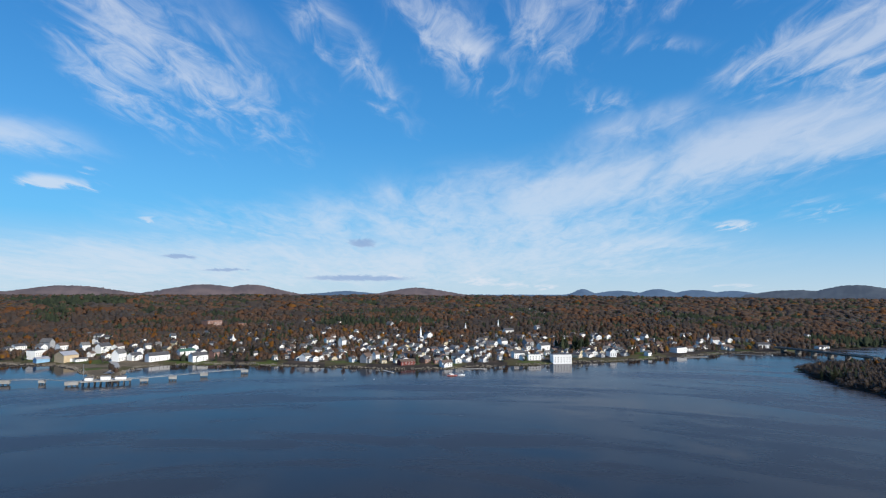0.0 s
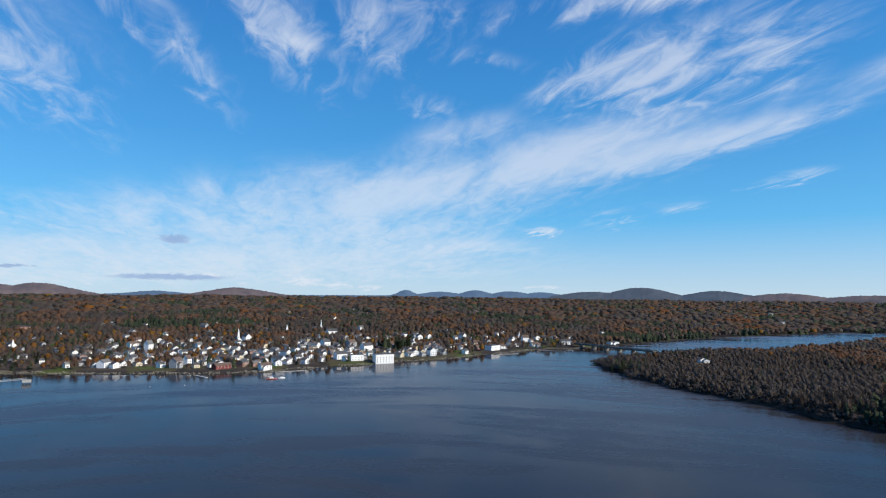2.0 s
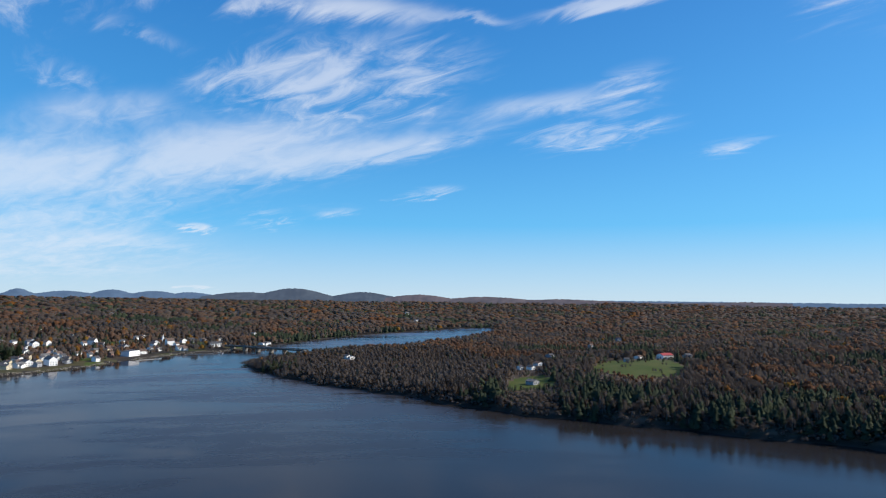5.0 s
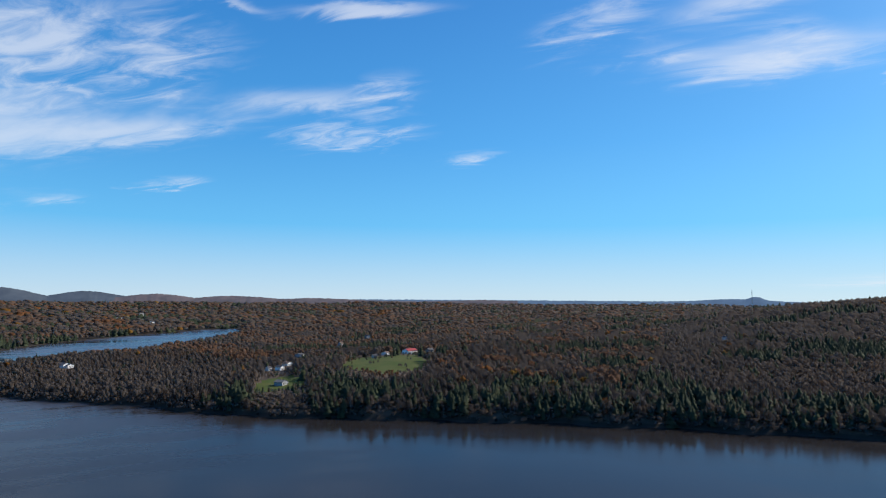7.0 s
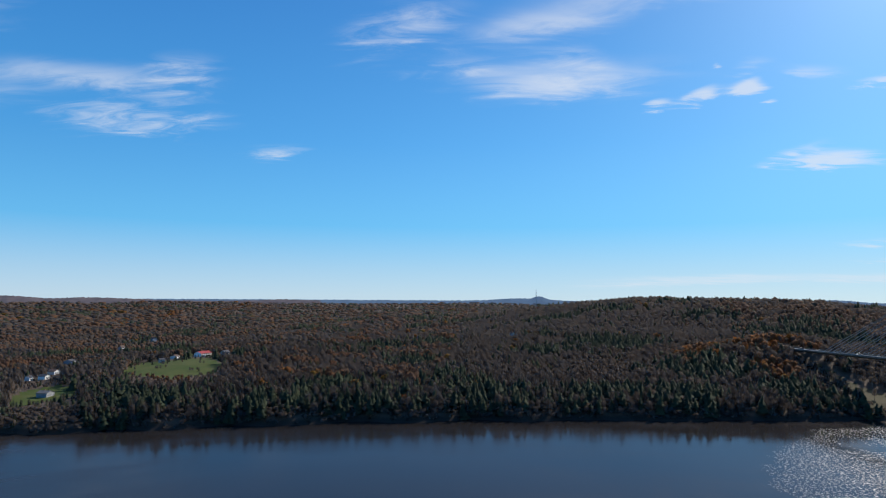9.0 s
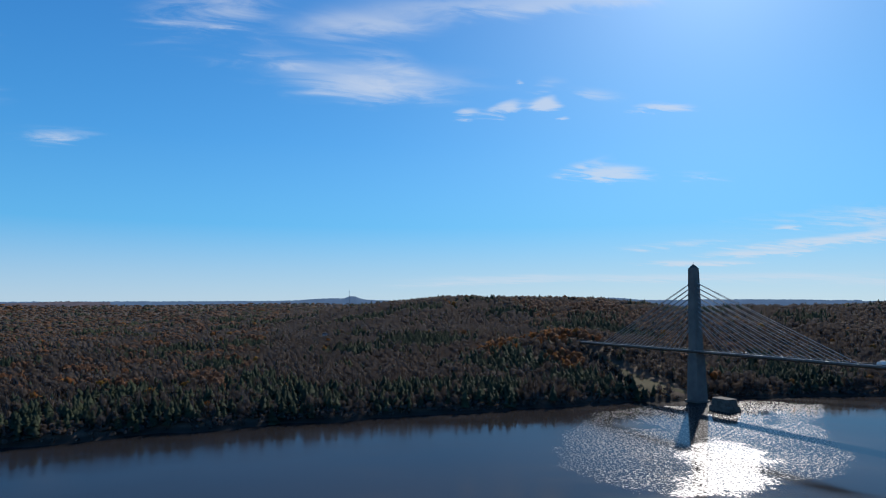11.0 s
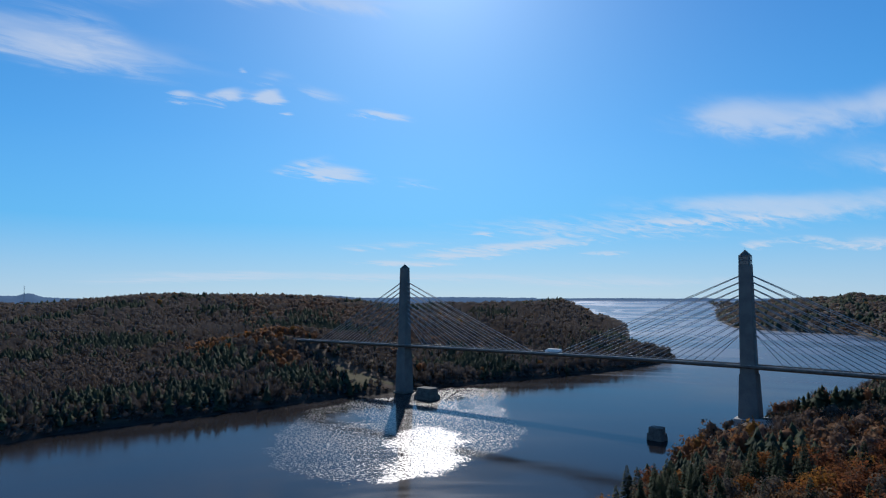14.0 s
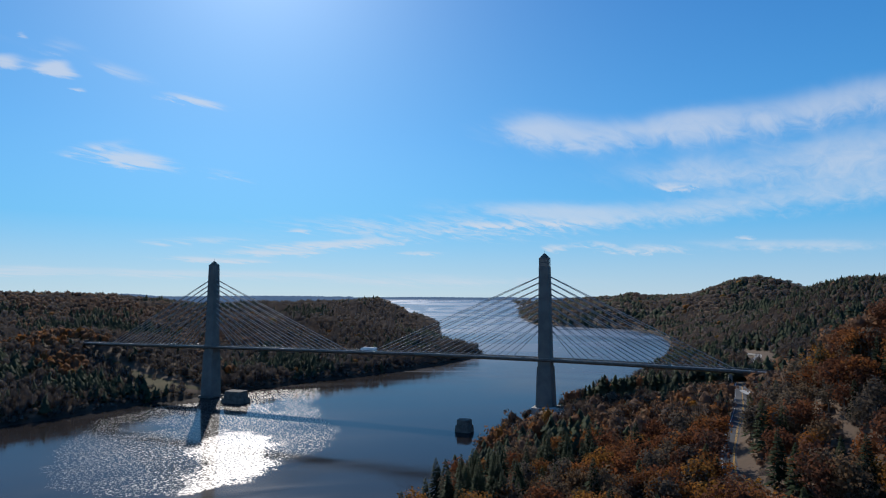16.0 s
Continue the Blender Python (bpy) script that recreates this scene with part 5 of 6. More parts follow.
for q_ in ((-0.66, -0.06, -0.16, -0.5, 0.06, 1.66), (0.5, -0.06, -0.16, 0.66, 0.06, 1.66), (-0.5, -0.06, -0.16, 0.5, 0.06, 0), (-0.5, -0.06, 1.5, 0.5, 0.06, 1.66)):
    box(bm_, *q_)
CASING = mesh_of("window_casing", bm_, WHITE_PAINT)
bm_ = bmesh.new()
box(bm_, -0.5, -0.1, 0, 0.5, 0.05, 2.05)
DOOR = mesh_of("door", bm_, worn("painted_door", (0.10, 0.09, 0.09), (0.07, 0.06, 0.06), 1.0, 5.0, 0.5))


def seat(x, y, w, d):
    """Ground level under a house: the lowest of its corners."""
    q = np.array([(x, y), (x - w / 2, y - d / 2), (x + w / 2, y - d / 2), (x - w / 2, y + d / 2), (x + w / 2, y + d / 2)])
    h = height(q[:, 0], q[:, 1])
    return max(float(h.mean()), 1.2), float(h.max() - h.min())


def windows(top, rows, cols, L, y, z0, step, every=1.0):
    for i in range(rows):
        for j in range(cols):
            x = (j + 0.5) / cols * (L - 1.2) - (L - 1.2) / 2
            p = share("window", CASING, top, pose(x, y, z0 + i * step))
            share("pane", PANE, p, Matrix())


def house(x, y, w, h, kind):
    r = random.Random(int(x * 7 + y * 13))
    h = h * 0.75 if kind == "I" else h
    if kind in "wgcp":
        w, h = w * 0.88, h * 0.92
    flat = kind in "IFW" or kind == "w4"
    gable_front = (not flat) and kind not in "TBDR" and r.random() < 0.45 and w < 22
    L = w * (0.95 if flat else 0.9)
    D = {"T": 20, "B": 11, "I": 18, "F": 12, "W": 16, "D": 13}.get(kind, min(max(w * 0.7, 7), 11)) if kind != "w4" else 14
    if gable_front:
        L, D = max(min(w, 11), 6.5), max(w, 9)
    z, drop = seat(x, y, L, D)
    face = math.degrees(math.atan2(-x, y)) + (r.uniform(18, 60) if y > 850 else r.uniform(20, 65))
    names = {"w": "white clapboard house with a pitched shingle roof", "g": "grey clapboard house with a pitched shingle roof", "c": "cream clapboard house with a pitched roof",
             "p": "faded brick building with a pitched roof", "R": "long low dark red building by the water", "T": "large tan metal warehouse with a low pale roof",
             "B": "blue metal shed beside the warehouse", "I": "large flat-roofed brick institution on the hillside", "F": "flat-roofed pale commercial building", "W": "large white four-storey waterfront block",
             "G": "white building with a green metal roof", "D": "white farm building with a red metal roof", "w4": "tall white flat-roofed house by the shore"}
    cats = {"T": "warehouse", "B": "shed", "I": "institution", "F": "building", "W": "building", "p": "building", "R": "building", "G": "building", "D": "barn"}
    top = new(cats.get(kind, "house").replace(" ", "_"))
    top.matrix_basis = pose(x, y, z, 0, 0, face)
    wall = SIDING[{"G": "w", "D": "w", "I": "p", "F": "w", "W": "w", "w4": "w"}.get(kind, kind)]
    base = 0.6 + drop
    bm = bmesh.new()
    if flat:
        box(bm, -L / 2, -D / 2, -base, L / 2, D / 2, h - 0.4)
        part("house_body", bm, wall, top)
        bm = bmesh.new()
        box(bm, -L / 2 - 0.25, -D / 2 - 0.25, h - 0.4, L / 2 + 0.25, D / 2 + 0.25, h)
        part("roof", bm, SHINGLE["dark"], top)
        floors = max(1, int((h - 0.8) / 3.1))
        windows(top, floors, max(3, int(L / (4.2 if kind != "I" else 3.4))), L, -D / 2, 1.0, 3.1)
    else:
        eave = h * (0.66 if kind not in "TB" else 0.66)
        rise = h - eave
        if gable_front:
            prof = [(-L / 2, -base), (L / 2, -base), (L / 2, eave), (0, h), (-L / 2, eave)]
            loft(bm, [[(a, -D / 2, b) for a, b in prof], [(a, D / 2, b) for a, b in prof]])
        else:
            prof = [(-D / 2, -base), (D / 2, -base), (D / 2, eave), (0, h), (-D / 2, eave)]
            loft(bm, [[(L / 2, a, b) for a, b in prof], [(-L / 2, a, b) for a, b in prof]])
        part("house_body", bm, wall, top)
        # roof slabs with overhang
        half, run = (L / 2, D / 2) if gable_front else (D / 2, L / 2)
        k = rise / half
        o, th = 0.45, 0.22
        tone = SHINGLE[{"G": "green", "D": "red", "T": "pale", "B": "pale"}.get(kind, r.choice(("dark", "dark", "dark", "grey", "brown")))]
        bm = bmesh.new()
        pr = [(-half - o, eave - o * k), (0, h), (half + o, eave - o * k), (half + o, eave - o * k + th), (0, h + th), (-half - o, eave - o * k + th)]
        pr = [(a, b + 0.02) for a, b in pr]
        if gable_front:
            loft(bm, [[(a, -run - o, b) for a, b in pr], [(a, run + o, b) for a, b in pr]])
        else:
            loft(bm, [[(run + o, a, b) for a, b in pr], [(-run - o, a, b) for a, b in pr]])
        part("roof", bm, tone, top)
        if kind in "wgcp" and r.random() < 0.7:
            bm = bmesh.new()
            cx = r.uniform(-0.25, 0.25) * L
            box(bm, cx - 0.45, 0.4, eave, cx + 0.45, 1.2, h + 1.1)
            part("chimney", bm, SIDING["p"], top)
        near = math.hypot(x, y) < 1350
        if kind not in "TB" and near:
            n = max(2, min(5, int(L / 3.2)))
            rows = 2 if eave > 4.6 else 1
            windows(top, rows, n, L, -D / 2, 1.0, 2.7)
            share("door", DOOR, top, pose(L * 0.5 - 0.9 if n % 2 else 0.0, -D / 2 - 0.03, 0))
        elif kind == "T":
            bm = bmesh.new()
            box(bm, -2.2, -D / 2 - 0.12, 0, 2.2, -D / 2 + 0.05, 4.4)
            part("loading_door", bm, WHITE_PAINT, top)
        if kind in "wg" and not gable_front and r.random() < 0.4 and w > 11:
            bm = bmesh.new()
            e2, a2 = eave * 0.62, 3.0
            prof = [(-a2, -base), (a2, -base), (a2, e2), (0, e2 + 2.4), (-a2, e2)]
            loft(bm, [[(a - L * 0.2, -D / 2 - 3.6, b) for a, b in prof], [(a - L * 0.2, -D / 2 + 0.1, b) for a, b in prof]])
            part("front_wing", bm, wall, top)
            bm = bmesh.new()
            pr = [(-a2 - o, e2 - 0.36), (0, e2 + 2.42), (a2 + o, e2 - 0.36), (a2 + o, e2 - 0.16), (0, e2 + 2.62), (-a2 - o, e2 - 0.16)]
            loft(bm, [[(a - L * 0.2, -D / 2 - 4.0, b) for a, b in pr], [(a - L * 0.2, -D / 2 + 0.1, b) for a, b in pr]])
            part("wing_roof", bm, tone, top)
    tagged(top, names[kind], cats.get(kind, "house"), "houses of the riverside town" if y > 850 else "houses on the island")


for row_ in HOUSES:
    house(*row_)
for row_ in EXTRA:
    house(*row_)


def church(x, y, tall, half):
    """White meeting house: nave, square tower, belfry and pointed spire."""
    z, drop = seat(x, y, 12, 16)
    top = new("church")
    top.matrix_basis = pose(x, y, z, 0, 0, math.degrees(math.atan2(-x, y)) + 12)
    L, D, eave, ridge = 12.0, 18.0, 5.2, 10.0
    bm = bmesh.new()
    prof = [(-L / 2, -1 - drop), (L / 2, -1 - drop), (L / 2, eave), (0, ridge), (-L / 2, eave)]
    loft(bm, [[(a, 2, b) for a, b in prof], [(a, 2 + D, b) for a, b in prof]])
    part("nave", bm, SIDING["w"], top)
    bm = bmesh.new()
    pr = [(-L / 2 - 0.4, eave - 0.3), (0, ridge + 0.03), (L / 2 + 0.4, eave - 0.3), (L / 2 + 0.4, eave), (0, ridge + 0.35), (-L / 2 - 0.4, eave)]
    loft(bm, [[(a, 1.7, b) for a, b in pr], [(a, 2.4 + D, b) for a, b in pr]])
    part("roof", bm, SHINGLE["dark"], top)
    bm = bmesh.new()
    box(bm, -2.1, -1.8, -1 - drop, 2.1, 2.4, tall * 0.45)
    part("bell_tower", bm, SIDING["w"], top)
    bm = bmesh.new()
    box(bm, -1.6, -1.3, tall * 0.45, 1.6, 1.9, tall * 0.6)
    part("belfry", bm, SIDING["w"], top)
    bm = bmesh.new()
    q = [(1.7 * math.cos(a), 0.3 + 1.7 * math.sin(a)) for a in np.radians(np.arange(22.5, 360, 45))]
    loft(bm, [[(a, b, tall * 0.6) for a, b in q], [(a * 0.06, 0.3 + (b - 0.3) * 0.06, tall) for a, b in q]])
    part("spire", bm, SIDING["w"], top)
    for sx in (-1, 1):
        for k in range(3):
            p = share("window", CASING, top, pose(sx * (L / 2), 6 + k * 5, 1.6, 0, 0, 90 * sx) @ Matrix.Diagonal((1, 1, 1.7, 1)))
            share("pane", PANE, p, Matrix())
    p = share("window", CASING, top, pose(0, -1.8, tall * 0.3))
    share("pane", PANE, p, Matrix())
    share("door", DOOR, top, pose(0, -1.83, 0))
    tagged(top, "white wooden church with a pointed steeple above the town", "church", "churches")


for row_ in STEEPLES:
    church(*row_)

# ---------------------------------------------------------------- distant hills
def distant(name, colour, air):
    """Far backdrop slopes: the haze of much air is put in as colour and a faint glow."""
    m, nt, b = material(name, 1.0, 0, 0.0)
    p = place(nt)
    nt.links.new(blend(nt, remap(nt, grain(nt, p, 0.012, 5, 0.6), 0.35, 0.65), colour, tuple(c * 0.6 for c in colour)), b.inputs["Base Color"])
    # emission stands in for daylight scattered by the air in front
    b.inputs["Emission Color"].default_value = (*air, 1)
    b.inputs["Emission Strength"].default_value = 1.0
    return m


def hill_range(name, label, mat, dist, a0, a1, low, hills, rough=1.5, seed=1):
    """A ridge along the horizon; hills are (heading, height over the eye in thousandths of the distance, half width in degrees)."""
    aa = np.arange(a0, a1, 0.12)
    top = np.full(len(aa), float(low))
    for a, up, wide in hills:
        top = np.maximum(top, low + (up - low) * np.exp(-((aa - a) / wide) ** 2))
    r = np.random.RandomState(seed)
    wob = sum(np.sin(aa * f + r.uniform(0, 6)) * g for f, g in ((1.7, 0.5), (4.1, 0.3), (9.0, 0.18), (23.0, 0.12)))
    z = EYE[2] + dist * (top + wob * 0.3 * rough) / 1000.0
    rings = []
    for back, part_of in ((-420, -2.0), (-250, -0.6), (-120, 0.35), (0, 1.0), (60, 0.9)):
        d = dist + back
        zz = (z - 40) * part_of + 40 + r.normal(0, 1.2 * rough, len(aa))
        rings.append(np.stack((d * np.sin(np.radians(aa)), d * np.cos(np.radians(aa)), zz), -1))
    v = np.concatenate(rings)
    n, m = len(rings), len(aa)
    i, j = np.meshgrid(np.arange(n - 1), np.arange(m - 1), indexing="ij")
    f = np.stack((i * m + j, i * m + j + 1, (i + 1) * m + j + 1, (i + 1) * m + j), -1).reshape(-1, 4)
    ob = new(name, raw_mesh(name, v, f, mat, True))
    tagged(ob, label, "hills", kind="structure")


# second colour: haze emitted by the slope; the blue base is hazed too
BLUE_HAZE_HILL = distant("blue_haze_distance", (0.05, 0.07, 0.09), (0.060, 0.105, 0.19))
BROWN_HAZE_HILL = distant("brown_haze_distance", (0.115, 0.080, 0.066), (0.034, 0.046, 0.076))
hill_range("backdrop_blue_hills", "far hills along the horizon with blue haze put into their colour", BLUE_HAZE_HILL, 4890, -46, 136, -3.5,
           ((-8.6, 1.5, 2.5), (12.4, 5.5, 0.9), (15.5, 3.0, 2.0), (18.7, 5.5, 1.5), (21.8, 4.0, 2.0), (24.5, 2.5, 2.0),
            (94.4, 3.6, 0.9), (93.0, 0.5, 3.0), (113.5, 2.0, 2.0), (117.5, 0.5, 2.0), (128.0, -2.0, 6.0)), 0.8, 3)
hill_range("backdrop_brown_hills", "red-brown wooded hills beyond the town with haze put in as a faint glow", BROWN_HAZE_HILL, 4800, -46, 75, -6.0,
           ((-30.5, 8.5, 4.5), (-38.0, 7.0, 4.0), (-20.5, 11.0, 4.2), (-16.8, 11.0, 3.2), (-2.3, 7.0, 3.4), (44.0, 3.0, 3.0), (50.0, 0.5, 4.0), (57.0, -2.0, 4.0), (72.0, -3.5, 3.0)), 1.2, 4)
GREEN_HAZE_HILL = distant("green_haze_distance", (0.055, 0.062, 0.060), (0.038, 0.056, 0.098))
hill_range("backdrop_dark_hill", "dark green rounded hill beyond the town with blue haze put in as a faint glow", GREEN_HAZE_HILL, 4840, 20, 46, -6.0,
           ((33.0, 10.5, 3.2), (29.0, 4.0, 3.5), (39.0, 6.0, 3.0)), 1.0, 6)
hill_range("backdrop_far_shore", "low far shore across the bay with blue haze put into its colour", BLUE_HAZE_HILL, 4940, 124, 176, -4.8,
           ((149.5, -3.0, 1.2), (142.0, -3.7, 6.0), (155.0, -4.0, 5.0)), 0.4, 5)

# ---------------------------------------------------------------- road on the west bank


def ribbon(name, pts, offs, lift, mat, parent=None, step=3.0, width_z=0.0):
    """A strip that follows the ground along a line, between two offsets to its side."""
    p = [Vector((*q, 0)) for q in pts]
    line = []
    for k in range(len(p) - 1):
        a = p[k - 1] if k else p[k] * 2 - p[k + 1]
        b, c = p[k], p[k + 1]
        d = p[k + 2] if k + 2 < len(p) else c * 2 - b
        n = max(2, int((c - b).length / step))
        for i in range(n):
            t = i / n
            line.append(0.5 * ((2 * b) + (c - a) * t + (2 * a - 5 * b + 4 * c - d) * t * t + (3 * b - a - 3 * c + d) * t ** 3))
    line.append(p[-1])
    bm = bmesh.new()
    prev = None
    for k, q in enumerate(line):
        t = (line[min(k + 1, len(line) - 1)] - line[max(k - 1, 0)]).normalized()
        s = Vector((t.y, -t.x, 0))
        h = float(height(q.x, q.y)) + lift
        row = [bm.verts.new((q.x + s.x * o, q.y + s.y * o, h + dz)) for o, dz in ((offs[0], 0), (offs[1], 0), (offs[1], -0.02 - width_z), (offs[0], -0.02 - width_z))]
        if prev:
            for i in range(4):
                bm.faces.new((prev[i], row[i], row[(i + 1) % 4], prev[(i + 1) % 4]))
        prev = row
    ob = new(name, mesh_of(name, bm, mat))
    if parent:
        ob.parent = parent
    return ob


YELLOW = worn("yellow_road_paint", (0.55, 0.30, 0.03), (0.42, 0.22, 0.03), 1.0, 6.0, 0.7)
ROAD_GREY = worn("grey_asphalt", (0.10, 0.10, 0.10), (0.075, 0.075, 0.077), 0.08, 3.0, 0.95, 0, 0.02, 0.1)
road = ribbon("road", ROAD, (-5.4, 5.4), 0.55, ROAD_GREY, None, 3.0, 1.5)
tagged(road, "grey two-lane asphalt road with yellow centre lines", "road", kind="structure")
for o_ in (-0.22, 0.22):
    ribbon("centre_line", ROAD, (o_ - 0.09, o_ + 0.09), 0.575, YELLOW, road)
for o_ in (-4.4, 4.4):
    ribbon("edge_line", ROAD, (o_ - 0.1, o_ + 0.1), 0.575, WHITE_PAINT, road)
lot = ribbon("pavement", ((88, -470), (98, -462), (112, -456)), (-9, 7), 0.6, CONCRETE, None, 3.0, 1.2)
tagged(lot, "paved pull-off beside the road", "pavement", kind="structure")
lane = ribbon("side_road", LOT_ROAD, (-5, 5), 0.5, CONCRETE, None, 5.0, 1.5)
tagged(lane, "pale road climbing beyond the bridge end", "road", kind="structure")
ap = ribbon("approach_road", ((106, -515), (60, -527), (0, -540), (-80, -556)), (-8, 8), 0.7, ROAD_GREY, None, 5.0, 2)
tagged(ap, "approach road at the end of the bridge", "road", kind="structure")
acc = ribbon("access_track", ((236, -470), (224, -462), (205, -455), (180, -462), (160, -480)), (-5, 5), 0.5, CONCRETE, None, 2.5, 2.0)
tagged(acc, "pale concrete access track at the foot of the tower", "track", kind="structure")
quay = ribbon("quay_track", ((-500, 960), (-468, 915), (-440, 860), (-424, 810)), (-4.5, 4.5), 0.6, CONCRETE, None, 5.0, 1.5)
tagged(quay, "pale track out to the mill wharf", "track", kind="structure")
for k_ in range(4):
    step_ = ribbon("terrace_step", ((222 - k_ * 2, -448 + k_ * 3.4), (206 - k_, -441 + k_ * 3.4), (190, -444 + k_ * 3.2)), (-1.5, 1.5), 1.6 - 0.5 * k_, CONCRETE, acc, 2.5, 2.5)


def guard_rail(off, a, b):
    top = ribbon("guard_rail", ROAD[a:b], (off - 0.06, off + 0.06), 1.35, STEEL, None, 3.0, 0.3)
    for x, y in ROAD[a:b]:
        bm = bmesh.new()
        h = float(height(x, y))
        rod(bm, (x + off, y, h - 0.5), (x + off, y, h + 1.3), 0.09, 5)
        part("post", bm, STEEL, top)
    tagged(top, "galvanised guard rail along the road edge", "guard rail", "guard rails")


guard_rail(6.6, 1, 8)

WOOD_POLE = worn("tarred_pole_wood", (0.07, 0.055, 0.042), (0.04, 0.033, 0.027), 0.6, 4.0, 0.9)
POLES = ((101, -470), (92, -415), (84, -360), (74, -308), (45, -268), (5, -240))
tops_ = []
for x_, y_ in POLES:
    pole = new("utility_pole")
    z_ = float(height(x_, y_))
    pole.matrix_basis = pose(x_, y_, z_, 0, 0, 75)
    bm_ = bmesh.new()
    rod(bm_, (0, 0, -1), (0, 0, 11.5), 0.2, 7, 0.13)
    part("post", bm_, WOOD_POLE, pole)
    bm_ = bmesh.new()
    box(bm_, -0.06, -1.3, 10.6, 0.06, 1.3, 10.8)
    part("cross_arm", bm_, WOOD_POLE, pole)
    for q_ in (-1.1, 0.0, 1.1):
        bm_ = bmesh.new()
        rod(bm_, (0, q_, 10.8), (0, q_, 11.05), 0.06, 5)
        part("insulator", bm_, GLASS, pole)
    tagged(pole, "dark wooden utility pole beside the road", "utility pole", "utility poles")
    tops_.append(Vector((x_, y_, z_ + 10.9)))
for a_, b_ in zip(tops_, tops_[1:]):
    for q_ in (-1.0, 1.0):
        bm_ = bmesh.new()
        pts_ = [a_.lerp(b_, t / 8) + Vector((q_, 0, -1.2 * (1 - (t / 4 - 1) ** 2))) for t in range(9)]
        for u_, v_ in zip(pts_, pts_[1:]):
            rod(bm_, u_, v_, 0.03, 4)
        wire = new("power_line", mesh_of("power_line", bm_, RUBBER))
        tagged(wire, "thin black power line between the poles", "power line", "power lines")

# ---------------------------------------------------------------- trees of the near bank
NEAR_LEAF = [leafy("rust_leaves", ((0.0, (0.10, 0.048, 0.032)), (0.4, (0.16, 0.060, 0.028)), (0.75, (0.21, 0.080, 0.024)), (1.0, (0.26, 0.125, 0.028))), own=True, thin=0.5),
             leafy("brown_twigs", ((0.0, (0.09, 0.074, 0.06)), (0.5, (0.12, 0.092, 0.066)), (1.0, (0.14, 0.088, 0.05))), own=True, thin=0.5)]
NEAR_NEEDLE = leafy("near_needles", ((0.0, (0.018, 0.028, 0.015)), (0.5, (0.028, 0.043, 0.020)), (1.0, (0.052, 0.066, 0.030))), own=True, thin=0.3)


def leaf_tree(seed, mat):
    """A broadleaf tree: tapered trunk, limbs, loose clumps of leaves."""
    r = np.random.RandomState(seed)
    top = new("autumn_tree")
    bm = bmesh.new()
    rod(bm, (0, 0, -1.2), (0.1, 0.1, 5.0), 0.32, 7, 0.2)
    rod(bm, (0.1, 0.1, 4.9), (0.0, 0.2, 10.5), 0.2, 6, 0.06)
    for k in range(9):
        a, z = r.uniform(0, math.tau), r.uniform(3.5, 9.0)
        q = r.uniform(2.0, 4.0)
        rod(bm, (0.1, 0.1, z), (q * math.cos(a), q * math.sin(a), z + r.uniform(1.2, 3.0)), 0.1, 5, 0.03)
    part("trunk", bm, BARK, top)
    v, f = [], []
    lobes = [(r.uniform(-3, 3), r.uniform(-3, 3), r.uniform(5.2, 9.8), r.uniform(1.7, 3.0)) for k in range(11)] + [(0, 0, 10.4, 2.2), (0, 0, 7.2, 3.0)]
    for k in range(600):
        cx, cy, cz, rad = lobes[r.randint(len(lobes))]
        d = r.normal(size=3)
        d /= np.linalg.norm(d)
        c = np.array((cx, cy, cz)) + d * rad * r.uniform(0.55, 1.08)
        n = d + r.normal(size=3) * 0.5 + (0, 0, 0.3)
        n /= np.linalg.norm(n)
        a = np.cross(n, r.normal(size=3))
        a /= np.linalg.norm(a)
        b = np.cross(n, a)
        s = r.uniform(0.24, 0.58)
        i = len(v)
        v += [c + a * s, c + b * s * 0.7 + n * 0.1, c - a * s * 0.9, c - b * s * 0.75 + n * 0.08]
        f.append((i, i + 1, i + 2, i + 3))
    me = raw_mesh("crown", np.array(v), np.array(f), mat)
    share("crown", me, top, Matrix())
    return tagged(top, "autumn broadleaf tree with thinning rust and orange leaves" if mat is NEAR_LEAF[0] else "nearly bare grey-brown broadleaf tree on the slope", "tree", "trees of the near bank")


def needle_tree(seed):
    """A spruce: straight stem, drooping whorls of twigs."""
    r = np.random.RandomState(seed)
    top = new("spruce_tree")
    bm = bmesh.new()
    rod(bm, (0, 0, -1.2), (0, 0, 14.5), 0.24, 6, 0.03)
    part("trunk", bm, BARK, top)
    v, f = [], []
    for k in range(420):
        t = r.uniform(0, 1) ** 0.8
        z = 1.2 + 13.4 * t
        reach = (3.9 * (1 - t) ** 0.8 + 0.25) * r.uniform(0.55, 1.12)
        a = r.uniform(0, math.tau)
        out = np.array((math.cos(a), math.sin(a), -0.32 + 0.25 * t))
        side = np.array((-math.sin(a), math.cos(a), 0))
        p0 = np.array((0, 0, z)) + out * reach * 0.3
        p1 = np.array((0, 0, z)) + out * reach
        w = 0.15 + 0.16 * reach * r.uniform(0.6, 1.1)
        i = len(v)
        mid = (p0 + p1) / 2
        v += [p0, mid + side * w + (0, 0, -0.12), p1, mid - side * w + (0, 0, -0.12)]
        f.append((i, i + 1, i + 2, i + 3))
    me = raw_mesh("crown", np.array(v), np.array(f), NEAR_NEEDLE)
    share("crown", me, top, Matrix())
    return tagged(top, "dark green spruce with drooping branches on the bank", "tree", "trees of the near bank")


